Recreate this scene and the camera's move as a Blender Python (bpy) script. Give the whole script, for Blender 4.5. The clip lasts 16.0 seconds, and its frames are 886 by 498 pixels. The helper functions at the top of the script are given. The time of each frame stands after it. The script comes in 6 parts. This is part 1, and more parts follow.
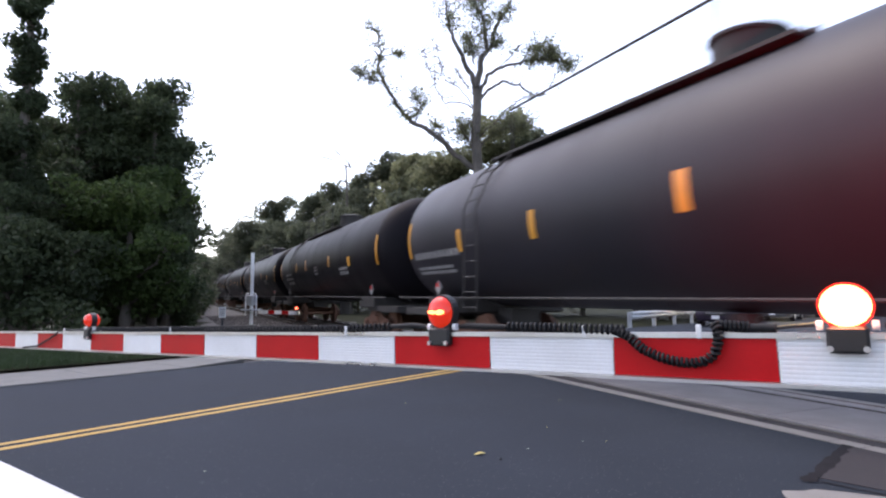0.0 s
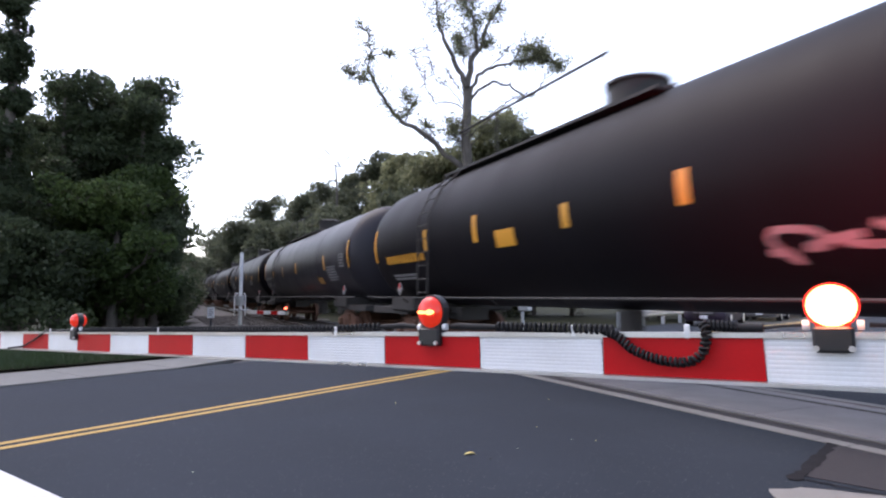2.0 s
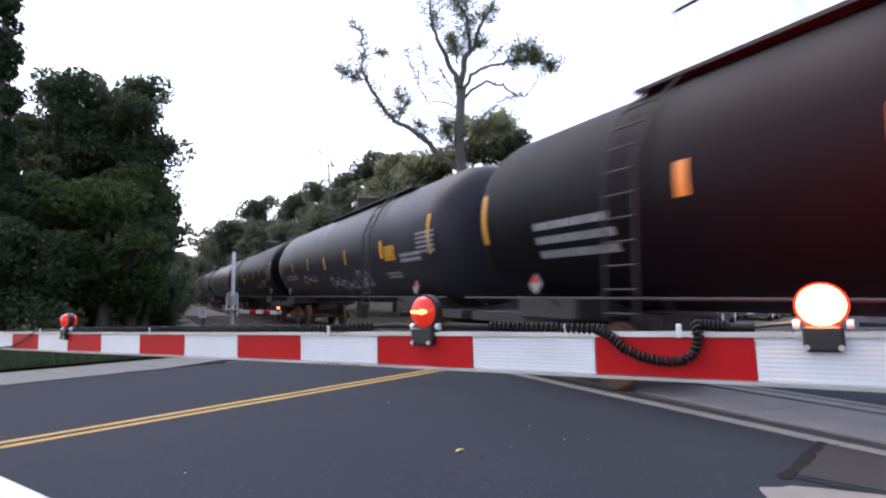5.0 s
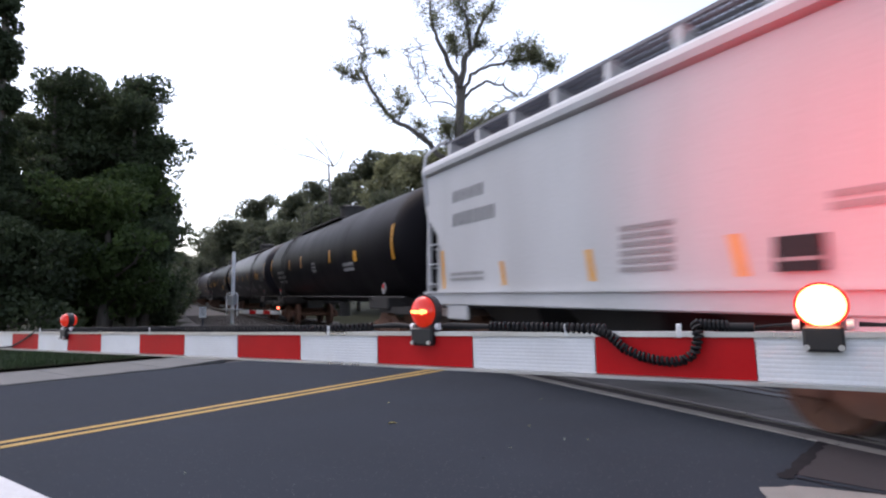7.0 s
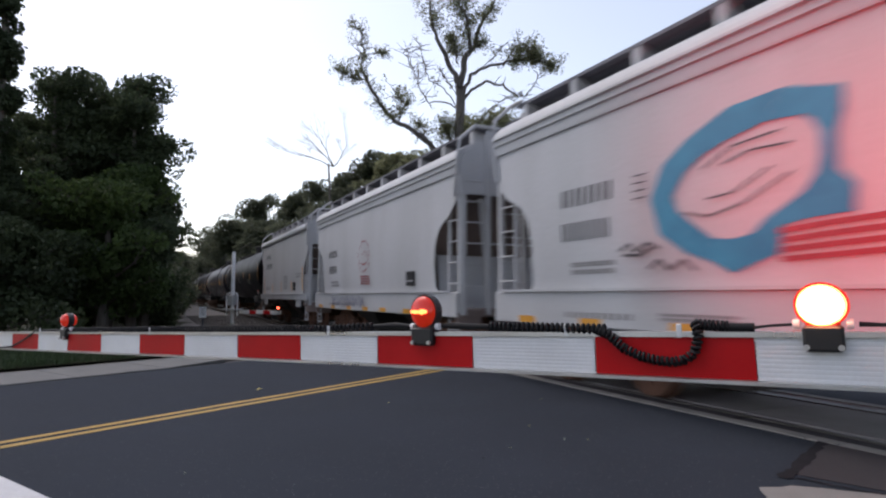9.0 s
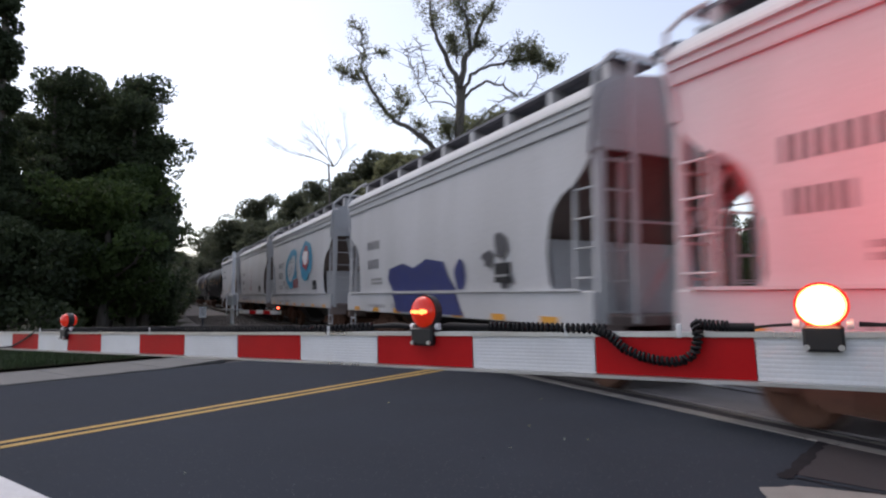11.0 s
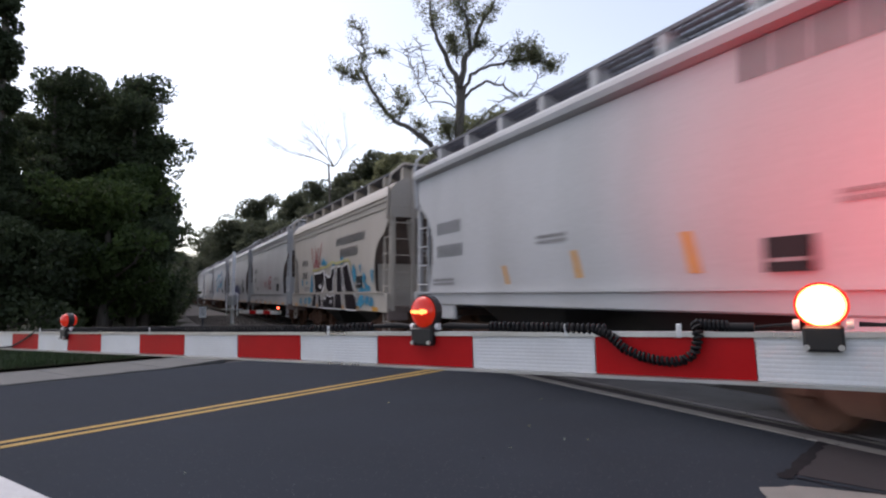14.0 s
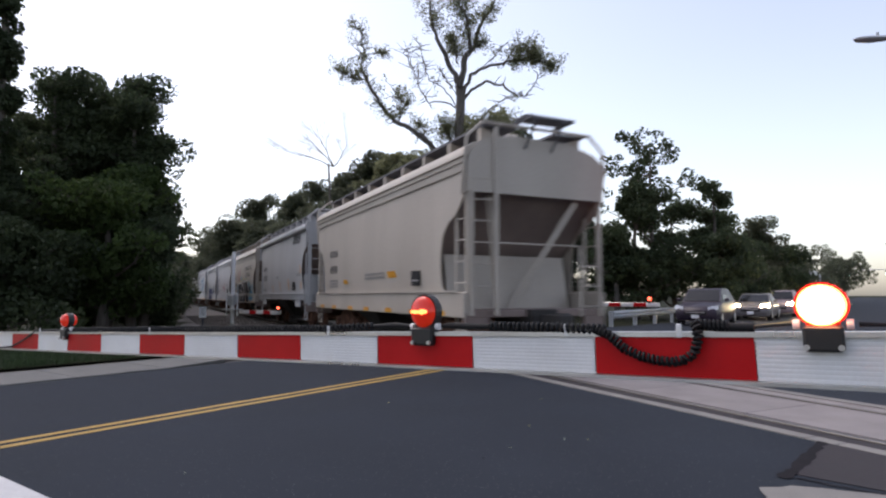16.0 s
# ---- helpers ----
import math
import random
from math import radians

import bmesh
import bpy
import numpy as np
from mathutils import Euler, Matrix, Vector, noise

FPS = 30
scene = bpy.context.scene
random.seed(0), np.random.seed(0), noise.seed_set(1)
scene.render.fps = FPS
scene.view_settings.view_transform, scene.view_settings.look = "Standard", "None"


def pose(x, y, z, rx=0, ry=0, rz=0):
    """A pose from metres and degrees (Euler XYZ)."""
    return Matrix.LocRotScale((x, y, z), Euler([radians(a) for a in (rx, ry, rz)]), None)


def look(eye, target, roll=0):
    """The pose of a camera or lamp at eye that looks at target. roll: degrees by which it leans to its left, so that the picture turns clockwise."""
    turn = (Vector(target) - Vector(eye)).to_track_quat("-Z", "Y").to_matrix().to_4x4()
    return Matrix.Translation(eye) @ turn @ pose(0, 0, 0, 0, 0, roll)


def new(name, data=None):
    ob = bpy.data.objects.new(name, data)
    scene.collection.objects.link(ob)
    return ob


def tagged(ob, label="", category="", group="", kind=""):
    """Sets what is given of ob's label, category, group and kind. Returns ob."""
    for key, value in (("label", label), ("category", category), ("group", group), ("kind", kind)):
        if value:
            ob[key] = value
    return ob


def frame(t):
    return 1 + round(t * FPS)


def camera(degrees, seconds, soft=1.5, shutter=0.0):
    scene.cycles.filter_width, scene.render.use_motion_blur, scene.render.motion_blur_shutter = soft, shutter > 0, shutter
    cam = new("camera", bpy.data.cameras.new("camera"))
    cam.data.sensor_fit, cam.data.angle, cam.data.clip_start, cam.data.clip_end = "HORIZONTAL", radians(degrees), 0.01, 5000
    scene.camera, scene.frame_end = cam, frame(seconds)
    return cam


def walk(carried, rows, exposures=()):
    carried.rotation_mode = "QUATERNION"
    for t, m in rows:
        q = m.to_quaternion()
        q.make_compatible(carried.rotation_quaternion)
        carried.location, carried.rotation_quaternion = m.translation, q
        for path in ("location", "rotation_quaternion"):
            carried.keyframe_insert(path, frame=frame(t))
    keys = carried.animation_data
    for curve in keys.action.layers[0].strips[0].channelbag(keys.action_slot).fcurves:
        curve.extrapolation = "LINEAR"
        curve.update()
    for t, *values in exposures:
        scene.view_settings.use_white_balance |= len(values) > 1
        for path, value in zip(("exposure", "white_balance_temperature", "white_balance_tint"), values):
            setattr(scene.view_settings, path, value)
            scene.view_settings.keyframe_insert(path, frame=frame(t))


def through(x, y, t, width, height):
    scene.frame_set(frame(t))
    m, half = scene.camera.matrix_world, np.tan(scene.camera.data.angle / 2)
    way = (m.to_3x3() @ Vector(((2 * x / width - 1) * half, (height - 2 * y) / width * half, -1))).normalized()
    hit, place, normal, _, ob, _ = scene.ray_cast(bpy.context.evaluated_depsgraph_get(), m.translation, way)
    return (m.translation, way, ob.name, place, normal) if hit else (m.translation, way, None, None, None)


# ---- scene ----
# ---- camera ----
EYE = (0.0, 0.0, 1.33)
PITCH = 4.43
cam = camera(72.9, 16.0, soft=2.2, shutter=0.5)


def facing(yaw, tilt=PITCH):
    return pose(EYE[0], EYE[1], EYE[2], 90 + tilt, 0, yaw)


walk(cam, [(0.0, facing(1.62, 4.47)), (0.5, facing(1.27, 4.47)), (1.0, facing(0.92, 4.46)), (1.5, facing(0.66, 4.47)),
           (2.0, facing(0.67, 4.47)), (2.5, facing(0.66, 4.47)), (3.0, facing(0.54, 4.47)), (3.5, facing(0.17, 4.46)),
           (4.0, facing(0.01, 4.45)), (6.5, facing(0.0)), (11.0, facing(0.0)), (16.0, facing(0.0))],
     exposures=[(0.0, 1.75, 6700, 18), (4.0, 1.75, 6700, 18), (6.5, 1.5, 6750, 17), (7.0, 1.38, 6800, 17), (8.0, 1.02, 6950, 15), (9.0, 0.84, 7000, 15), (16.0, 0.92, 7050, 16)])

# ---- world and sun: dusk under a pale, even sky ----
world = bpy.data.worlds.new("world")
scene.world = world
world.use_nodes = True
wn = world.node_tree
sky = wn.nodes.new("ShaderNodeTexSky")
sky.sky_type = "NISHITA"
sky.sun_disc = False
sky.sun_elevation = radians(58)
sky.sun_rotation = radians(-60)
sky.air_density, sky.dust_density, sky.ozone_density = 1.0, 1.8, 1.8
haze = wn.nodes.new("ShaderNodeHueSaturation")
haze.inputs["Saturation"].default_value = 0.72
wn.links.new(sky.outputs[0], haze.inputs["Color"])
wn.links.new(haze.outputs[0], wn.nodes["Background"].inputs[0])
wn.nodes["Background"].inputs[1].default_value = 0.15

sun_data = bpy.data.lights.new("sun", "SUN")
sun_data.energy, sun_data.angle, sun_data.color = 0.35, radians(25), (1.0, 0.97, 0.95)
sun = new("sun", sun_data)
sun.matrix_world = look((-9, 12, 36), (0, 0, 0))


# ---- mesh building ----
class Shape:
    """Vertices and faces of one mesh."""

    def __init__(self):
        self.v, self.f = [], []

    def add(self, verts, faces):
        k = len(self.v)
        self.v += [tuple(p) for p in verts]
        self.f += [tuple(i + k for i in q) for q in faces]
        return self

    def box(self, c, size, m=None, bevel=0.0):
        hx, hy, hz = size[0] / 2, size[1] / 2, size[2] / 2
        b = min(bevel, hx * 0.8, hy * 0.8, hz * 0.8)
        if b <= 0:
            vs = [(sx * hx, sy * hy, sz * hz) for sz in (-1, 1) for sx, sy in ((-1, -1), (1, -1), (1, 1), (-1, 1))]
            fs = [(3, 2, 1, 0), (4, 5, 6, 7), (0, 1, 5, 4), (1, 2, 6, 5), (2, 3, 7, 6), (3, 0, 4, 7)]
        else:
            ring = lambda x, y: [(-x + b, -y), (x - b, -y), (x, -y + b), (x, y - b), (x - b, y), (-x + b, y), (-x, y - b), (-x, -y + b)]
            vs = []
            for z, s in ((-hz, b), (-hz + b, 0), (hz - b, 0), (hz, b)):
                vs += [(x, y, z) for x, y in ring(hx - s, hy - s)]
            fs = [tuple(range(7, -1, -1)), tuple(range(24, 32))]
            for j in range(3):
                fs += [(8 * j + i, 8 * j + (i + 1) % 8, 8 * j + 8 + (i + 1) % 8, 8 * j + 8 + i) for i in range(8)]
        t = (Matrix.Translation(c) @ m.to_4x4()) if m is not None else Matrix.Translation(c)
        return self.add([t @ Vector(p) for p in vs], fs)

    def tube(self, pts, radii, seg=10, caps=True, flat=1.0):
        """A round bar along points, with a radius for each."""
        pts = [Vector(p) for p in pts]
        if not hasattr(radii, "__len__"):
            radii = [radii] * len(pts)
        vs, fs = [], []
        d0 = (pts[1] - pts[0]).normalized()
        side = d0.cross(Vector((0, 0, 1)))
        if side.length < 0.05:
            side = d0.cross(Vector((1, 0, 0)))
        side.normalize()
        for i, p in enumerate(pts):
            d = (pts[min(i + 1, len(pts) - 1)] - pts[max(i - 1, 0)]).normalized()
            side = (side - d * side.dot(d)).normalized()
            up = side.cross(d)
            for k in range(seg):
                a = 2 * math.pi * k / seg
                vs.append(p + (side * math.cos(a) + up * math.sin(a) * flat) * radii[i])
        for i in range(len(pts) - 1):
            for k in range(seg):
                fs.append((i * seg + k, i * seg + (k + 1) % seg, (i + 1) * seg + (k + 1) % seg, (i + 1) * seg + k))
        if caps:
            fs.append(tuple(range(seg - 1, -1, -1)))
            fs.append(tuple((len(pts) - 1) * seg + k for k in range(seg)))
        return self.add(vs, fs)

    def loft(self, rings, caps=True, closed=True):
        """Skin between rings of equally many points."""
        n = len(rings[0])
        vs = [p for ring in rings for p in ring]
        fs = []
        for i in range(len(rings) - 1):
            for k in range(n if closed else n - 1):
                fs.append((i * n + k, i * n + (k + 1) % n, (i + 1) * n + (k + 1) % n, (i + 1) * n + k))
        if caps:
            fs += [tuple(range(n - 1, -1, -1)), tuple((len(rings) - 1) * n + k for k in range(n))]
        return self.add(vs, fs)

    def plate(self, outline, thick):
        """A flat outline (3D points in one plane) given thickness along the vector thick."""
        t = Vector(thick)
        return self.loft([[Vector(p) for p in outline], [Vector(p) + t for p in outline]])


def part(name, shape, material, parent=None, label="", smooth=False, m=None):
    me = bpy.data.meshes.new(name)
    me.from_pydata([tuple(p) for p in shape.v], [], shape.f)
    bm = bmesh.new()
    bm.from_mesh(me)
    bmesh.ops.recalc_face_normals(bm, faces=bm.faces)
    bm.to_mesh(me)
    bm.free()
    me.materials.append(material)
    ob = new(name, me)
    if parent is not None:
        ob.parent = parent
    if m is not None:
        ob.matrix_basis = m
    if label:
        tagged(ob, label)
    if smooth:
        me.polygons.foreach_set("use_smooth", [True] * len(me.polygons))
        me.set_sharp_from_angle(angle=radians(35))
    me.update()
    return ob


def split(name, shape, mat, parent=None, label="", smooth=False):
    """Each connected piece of a shape as a part of its own."""
    root = list(range(len(shape.v)))

    def find(i):
        while root[i] != i:
            root[i] = root[root[i]]
            i = root[i]
        return i
    for q in shape.f:
        for i in q[1:]:
            root[find(i)] = find(q[0])
    groups = {}
    for q in shape.f:
        groups.setdefault(find(q[0]), []).append(q)
    for faces in groups.values():
        used = sorted({i for q in faces for i in q})
        at = {i: k for k, i in enumerate(used)}
        piece = Shape()
        piece.v = [shape.v[i] for i in used]
        piece.f = [tuple(at[i] for i in q) for q in faces]
        part(name, piece, mat, parent, label, smooth)


def empty(name, m, label, category, group="", kind=""):
    ob = new(name)
    ob.matrix_basis = m
    return tagged(ob, label, category, group, kind)


# ---- materials ----
def material(name, base, dark=None, rough=0.6, metal=0.0, scale=6.0, fine=60.0, bump=0.1, spread=0.5, streak=None, rnd=0.0,
             emit=None, power=0.0, spec=0.5):
    """Principled surface with variation at two scales, in object space; streak stretches the large one."""
    mt = bpy.data.materials.new(name)
    mt.use_nodes = True
    t = mt.node_tree
    N, L = t.nodes, t.links
    b = N["Principled BSDF"]
    tc = N.new("ShaderNodeTexCoord")
    mp = N.new("ShaderNodeMapping")
    mp.inputs["Scale"].default_value = streak or (1, 1, 1)
    L.new(tc.outputs["Object"], mp.inputs["Vector"])
    n1 = N.new("ShaderNodeTexNoise")
    n1.inputs["Scale"].default_value, n1.inputs["Detail"].default_value = scale, 6
    L.new(mp.outputs[0], n1.inputs["Vector"])
    n2 = N.new("ShaderNodeTexNoise")
    n2.inputs["Scale"].default_value, n2.inputs["Detail"].default_value = fine, 4
    L.new(tc.outputs["Object"], n2.inputs["Vector"])
    ramp = N.new("ShaderNodeValToRGB")
    ramp.color_ramp.elements[0].position, ramp.color_ramp.elements[1].position = 0.5 - spread / 2, 0.5 + spread / 2
    dark = dark or tuple(c * 0.7 for c in base)
    ramp.color_ramp.elements[0].color, ramp.color_ramp.elements[1].color = (*dark, 1), (*base, 1)
    mix = N.new("ShaderNodeMath")
    mix.operation = "MULTIPLY_ADD"
    mix.inputs[1].default_value = 0.35
    L.new(n2.outputs["Fac"], mix.inputs[0])
    sub = N.new("ShaderNodeMath")
    sub.operation = "MULTIPLY_ADD"
    sub.inputs[1].default_value, sub.inputs[2].default_value = 0.75, -0.05
    L.new(n1.outputs["Fac"], sub.inputs[0])
    L.new(sub.outputs[0], mix.inputs[2])
    L.new(mix.outputs[0], ramp.inputs["Fac"])
    colour = ramp.outputs["Color"]
    if rnd:
        oi = N.new("ShaderNodeObjectInfo")
        hs = N.new("ShaderNodeHueSaturation")
        mr = N.new("ShaderNodeMapRange")
        mr.inputs["To Min"].default_value, mr.inputs["To Max"].default_value = 1 - rnd, 1 + rnd
        L.new(oi.outputs["Random"], mr.inputs["Value"])
        L.new(mr.outputs[0], hs.inputs["Value"])
        L.new(colour, hs.inputs["Color"])
        colour = hs.outputs["Color"]
    L.new(colour, b.inputs["Base Color"])
    rr = N.new("ShaderNodeMapRange")
    rr.inputs["To Min"].default_value, rr.inputs["To Max"].default_value = max(0.02, rough - 0.1), min(1, rough + 0.12)
    L.new(n1.outputs["Fac"], rr.inputs["Value"])
    L.new(rr.outputs[0], b.inputs["Roughness"])
    b.inputs["Metallic"].default_value = metal
    b.inputs["Specular IOR Level"].default_value = spec
    if bump:
        bp = N.new("ShaderNodeBump")
        bp.inputs["Strength"].default_value, bp.inputs["Distance"].default_value = bump, 0.01
        L.new(mix.outputs[0], bp.inputs["Height"])
        L.new(bp.outputs[0], b.inputs["Normal"])
    if emit:
        b.inputs["Emission Color"].default_value = (*emit, 1)
        b.inputs["Emission Strength"].default_value = power
    return mt


def leaf_material(name, light, dark, through=0.45):
    mt = bpy.data.materials.new(name)
    mt.use_nodes = True
    N, L = mt.node_tree.nodes, mt.node_tree.links
    b = N["Principled BSDF"]
    geo = N.new("ShaderNodeNewGeometry")
    tc = N.new("ShaderNodeTexCoord")
    n1 = N.new("ShaderNodeTexNoise")
    n1.inputs["Scale"].default_value = 0.7
    L.new(tc.outputs["Object"], n1.inputs["Vector"])
    ad = N.new("ShaderNodeMath")
    ad.operation = "MULTIPLY_ADD"
    ad.inputs[1].default_value = 0.5
    L.new(geo.outputs["Random Per Island"], ad.inputs[0])
    sc = N.new("ShaderNodeMath")
    sc.operation = "MULTIPLY_ADD"
    sc.inputs[1].default_value, sc.inputs[2].default_value = 1.4, -0.45
    L.new(n1.outputs["Fac"], sc.inputs[0])
    L.new(sc.outputs[0], ad.inputs[2])
    ramp = N.new("ShaderNodeValToRGB")
    ramp.color_ramp.elements[0].color, ramp.color_ramp.elements[1].color = (*dark, 1), (*light, 1)
    L.new(ad.outputs[0], ramp.inputs["Fac"])
    L.new(ramp.outputs[0], b.inputs["Base Color"])
    b.inputs["Roughness"].default_value = 0.6
    b.inputs["Specular IOR Level"].default_value = 0.25
    tl = N.new("ShaderNodeBsdfTranslucent")
    L.new(ramp.outputs[0], tl.inputs["Color"])
    mx = N.new("ShaderNodeMixShader")
    mx.inputs[0].default_value = through
    L.new(b.outputs[0], mx.inputs[1])
    L.new(tl.outputs[0], mx.inputs[2])
    L.new(mx.outputs[0], N["Material Output"].inputs["Surface"])
    return mt


ASPHALT = material("asphalt", (0.033, 0.039, 0.050), (0.021, 0.025, 0.032), 0.92, scale=0.6, fine=90, bump=0.6, spread=0.55, spec=0.08)
def add_speckle(mt, size, share, value):
    """Pale stone chips showing in a worn surface."""
    N, L = mt.node_tree.nodes, mt.node_tree.links
    b = N["Principled BSDF"]
    old = b.inputs["Base Color"].links[0].from_socket
    tc = N.new("ShaderNodeTexCoord")
    vo = N.new("ShaderNodeTexVoronoi")
    vo.inputs["Scale"].default_value = size
    L.new(tc.outputs["Object"], vo.inputs["Vector"])
    sp = N.new("ShaderNodeSeparateColor")
    L.new(vo.outputs["Color"], sp.inputs[0])
    gt = N.new("ShaderNodeMath")
    gt.operation = "GREATER_THAN"
    gt.inputs[1].default_value = 1 - share
    L.new(sp.outputs[0], gt.inputs[0])
    lt = N.new("ShaderNodeMath")
    lt.operation = "LESS_THAN"
    lt.inputs[1].default_value = 0.32
    L.new(vo.outputs["Distance"], lt.inputs[0])
    ml = N.new("ShaderNodeMath")
    ml.operation = "MULTIPLY"
    L.new(gt.outputs[0], ml.inputs[0])
    L.new(lt.outputs[0], ml.inputs[1])
    mx = N.new("ShaderNodeMixRGB")
    mx.inputs[2].default_value = (*value, 1)
    L.new(ml.outputs[0], mx.inputs[0])
    L.new(old, mx.inputs[1])
    L.new(mx.outputs[0], b.inputs["Base Color"])


add_speckle(ASPHALT, 60, 0.07, (0.085, 0.088, 0.095))
ASPHALT_NEW = material("asphalt_patch", (0.045, 0.038, 0.041), (0.026, 0.023, 0.026), 0.9, scale=1.5, fine=90, bump=0.5, spec=0.3)
SEAL = material("crack_sealer", (0.026, 0.024, 0.027), (0.015, 0.014, 0.016), 0.9, scale=6, bump=0.3, spec=0.05)
CONCRETE = material("concrete", (0.235, 0.222, 0.205), (0.15, 0.14, 0.13), 0.85, scale=2.5, fine=70, bump=0.25)
PAVING = material("paving_concrete", (0.145, 0.145, 0.14), (0.085, 0.086, 0.082), 0.9, scale=2.5, fine=60, bump=0.4)
PANEL = material("crossing_panel", (0.28, 0.25, 0.245), (0.17, 0.15, 0.148), 0.85, scale=2.0, fine=80, bump=0.3, rnd=0.08)
YELLOW_PAINT = material("yellow_paint", (0.46, 0.28, 0.05), (0.28, 0.18, 0.05), 0.7, scale=9, fine=80, bump=0.2)
WHITE_PAINT = material("white_road_paint", (0.58, 0.58, 0.58), (0.38, 0.38, 0.39), 0.7, scale=5, fine=70, bump=0.3)
GRASS = material("grass_blades", (0.036, 0.068, 0.016), (0.015, 0.030, 0.008), 0.8, scale=3, fine=30, bump=0.2)
SOIL = material("soil", (0.030, 0.032, 0.018), (0.012, 0.014, 0.009), 0.98, scale=0.8, fine=25, bump=0.6, spec=0.05)
BALLAST = material("ballast", (0.095, 0.088, 0.085), (0.035, 0.032, 0.032), 0.95, scale=9, fine=25, bump=1.0)
STEEL_RAIL = material("worn_rail_steel", (0.16, 0.15, 0.145), (0.08, 0.072, 0.066), 0.5, 0.8, scale=3, fine=50, bump=0.05)
RUST = material("rusty_steel", (0.16, 0.075, 0.045), (0.07, 0.035, 0.025), 0.85, 0.2, scale=5, fine=50, bump=0.3)
TIE = material("tie_wood", (0.06, 0.045, 0.035), (0.03, 0.024, 0.02), 0.95, scale=4, fine=40, bump=0.5)
TANK = material("tank_black_paint", (0.024, 0.022, 0.028), (0.014, 0.013, 0.016), 0.46, scale=0.8, fine=30, bump=0.03, streak=(1, 1, 0.35), rnd=0.25, spec=0.20)
TANK_BLACK = material("tank_deep_black_paint", (0.008, 0.007, 0.009), (0.005, 0.004, 0.005), 0.5, scale=0.8, fine=30, bump=0.03, streak=(1, 1, 0.35), rnd=0.15, spec=0.07)
UNDER = material("dark_underframe", (0.03, 0.027, 0.026), (0.015, 0.013, 0.012), 0.75, scale=4, fine=40, bump=0.2)
HOPPER_GREY = material("hopper_light_grey", (0.475, 0.48, 0.495), (0.33, 0.325, 0.325), 0.55, scale=0.7, fine=25, bump=0.03, streak=(1, 1, 0.25), rnd=0.05)
HOPPER_TAN = material("hopper_tan", (0.455, 0.41, 0.36), (0.32, 0.28, 0.24), 0.55, scale=0.7, fine=25, bump=0.03, streak=(1, 1, 0.25))
# browner and darker than the sides: the shade under the slopes is in the colour
HOPPER_SHADED = material("hopper_slope_sheet", (0.25, 0.195, 0.175), (0.14, 0.105, 0.095), 0.7, scale=1.2, fine=25, bump=0.05, streak=(1, 1, 0.3), spec=0.3)
GRATE = material("galvanised_grating", (0.16, 0.16, 0.18), (0.09, 0.09, 0.10), 0.6, 0.4, scale=4, fine=60, bump=0.1)
LETTER = material("stencil_black", (0.065, 0.062, 0.07), (0.03, 0.03, 0.035), 0.6, scale=3, bump=0)
LETTER_FAINT = material("small_stencil_grey", (0.26, 0.25, 0.25), (0.17, 0.165, 0.165), 0.6, scale=3, bump=0)
PLATE_BLACK = material("plate_black", (0.022, 0.022, 0.024), rough=0.6, scale=3, bump=0, spec=0.2)
LETTER_WHITE = material("stencil_white", (0.30, 0.29, 0.29), (0.15, 0.15, 0.15), 0.6, scale=3, bump=0)
ORANGE = material("orange_reflector", (0.62, 0.30, 0.03), (0.48, 0.2, 0.02), 0.4, scale=4, bump=0)
ARM_WHITE = material("arm_white_sheeting", (0.72, 0.72, 0.72), (0.58, 0.57, 0.56), 0.35, scale=5, fine=120, bump=0.05)
ARM_RED = material("arm_red_sheeting", (0.50, 0.010, 0.012), (0.38, 0.006, 0.008), 0.4, scale=7, fine=150, bump=0.05, spec=0.15)
ALU = material("aluminium", (0.72, 0.71, 0.70), (0.55, 0.54, 0.53), 0.3, 0.85, scale=6, fine=80, bump=0.05)
BLACK_RUBBER = material("black_rubber", (0.011, 0.011, 0.012), (0.006, 0.006, 0.007), 0.6, scale=15, fine=120, bump=0.1, spec=0.2)
HOUSING = material("black_housing", (0.012, 0.011, 0.011), (0.006, 0.006, 0.006), 0.5, scale=12, fine=90, bump=0.1)
LENS_LIT = material("red_lens_lit", (0.6, 0.02, 0.01), rough=0.25, scale=40, bump=0, emit=(1.0, 0.20, 0.06), power=6.0)
LENS_FAR = material("red_lens_far", (0.5, 0.02, 0.01), rough=0.3, bump=0, emit=(1.0, 0.10, 0.05), power=3.0)
LENS_HALF = material("red_lens_dim", (0.5, 0.012, 0.008), (0.25, 0.005, 0.004), 0.15, scale=25, fine=140, bump=0.2, emit=(1.0, 0.06, 0.02), power=0.14)
GLOW_CORE = material("lamp_core", (0.9, 0.4, 0.2), rough=0.4, bump=0, emit=(1.0, 0.55, 0.32), power=22.0)
GLOW_SMALL = material("lamp_glow_orange", (0.9, 0.3, 0.1), rough=0.4, bump=0, emit=(1.0, 0.2, 0.05), power=2.6)
BARK = material("bark", (0.13, 0.115, 0.10), (0.055, 0.048, 0.042), 0.95, scale=6, fine=35, bump=0.8, streak=(1, 1, 0.25))
LEAF_DARK = leaf_material("leaf_dark", (0.076, 0.102, 0.050), (0.032, 0.046, 0.027), 0.55)
LEAF_MID = leaf_material("leaf_mid", (0.095, 0.130, 0.038), (0.030, 0.050, 0.018))
LEAF_BUSH = leaf_material("leaf_bush", (0.080, 0.122, 0.036), (0.036, 0.058, 0.022), 0.5)
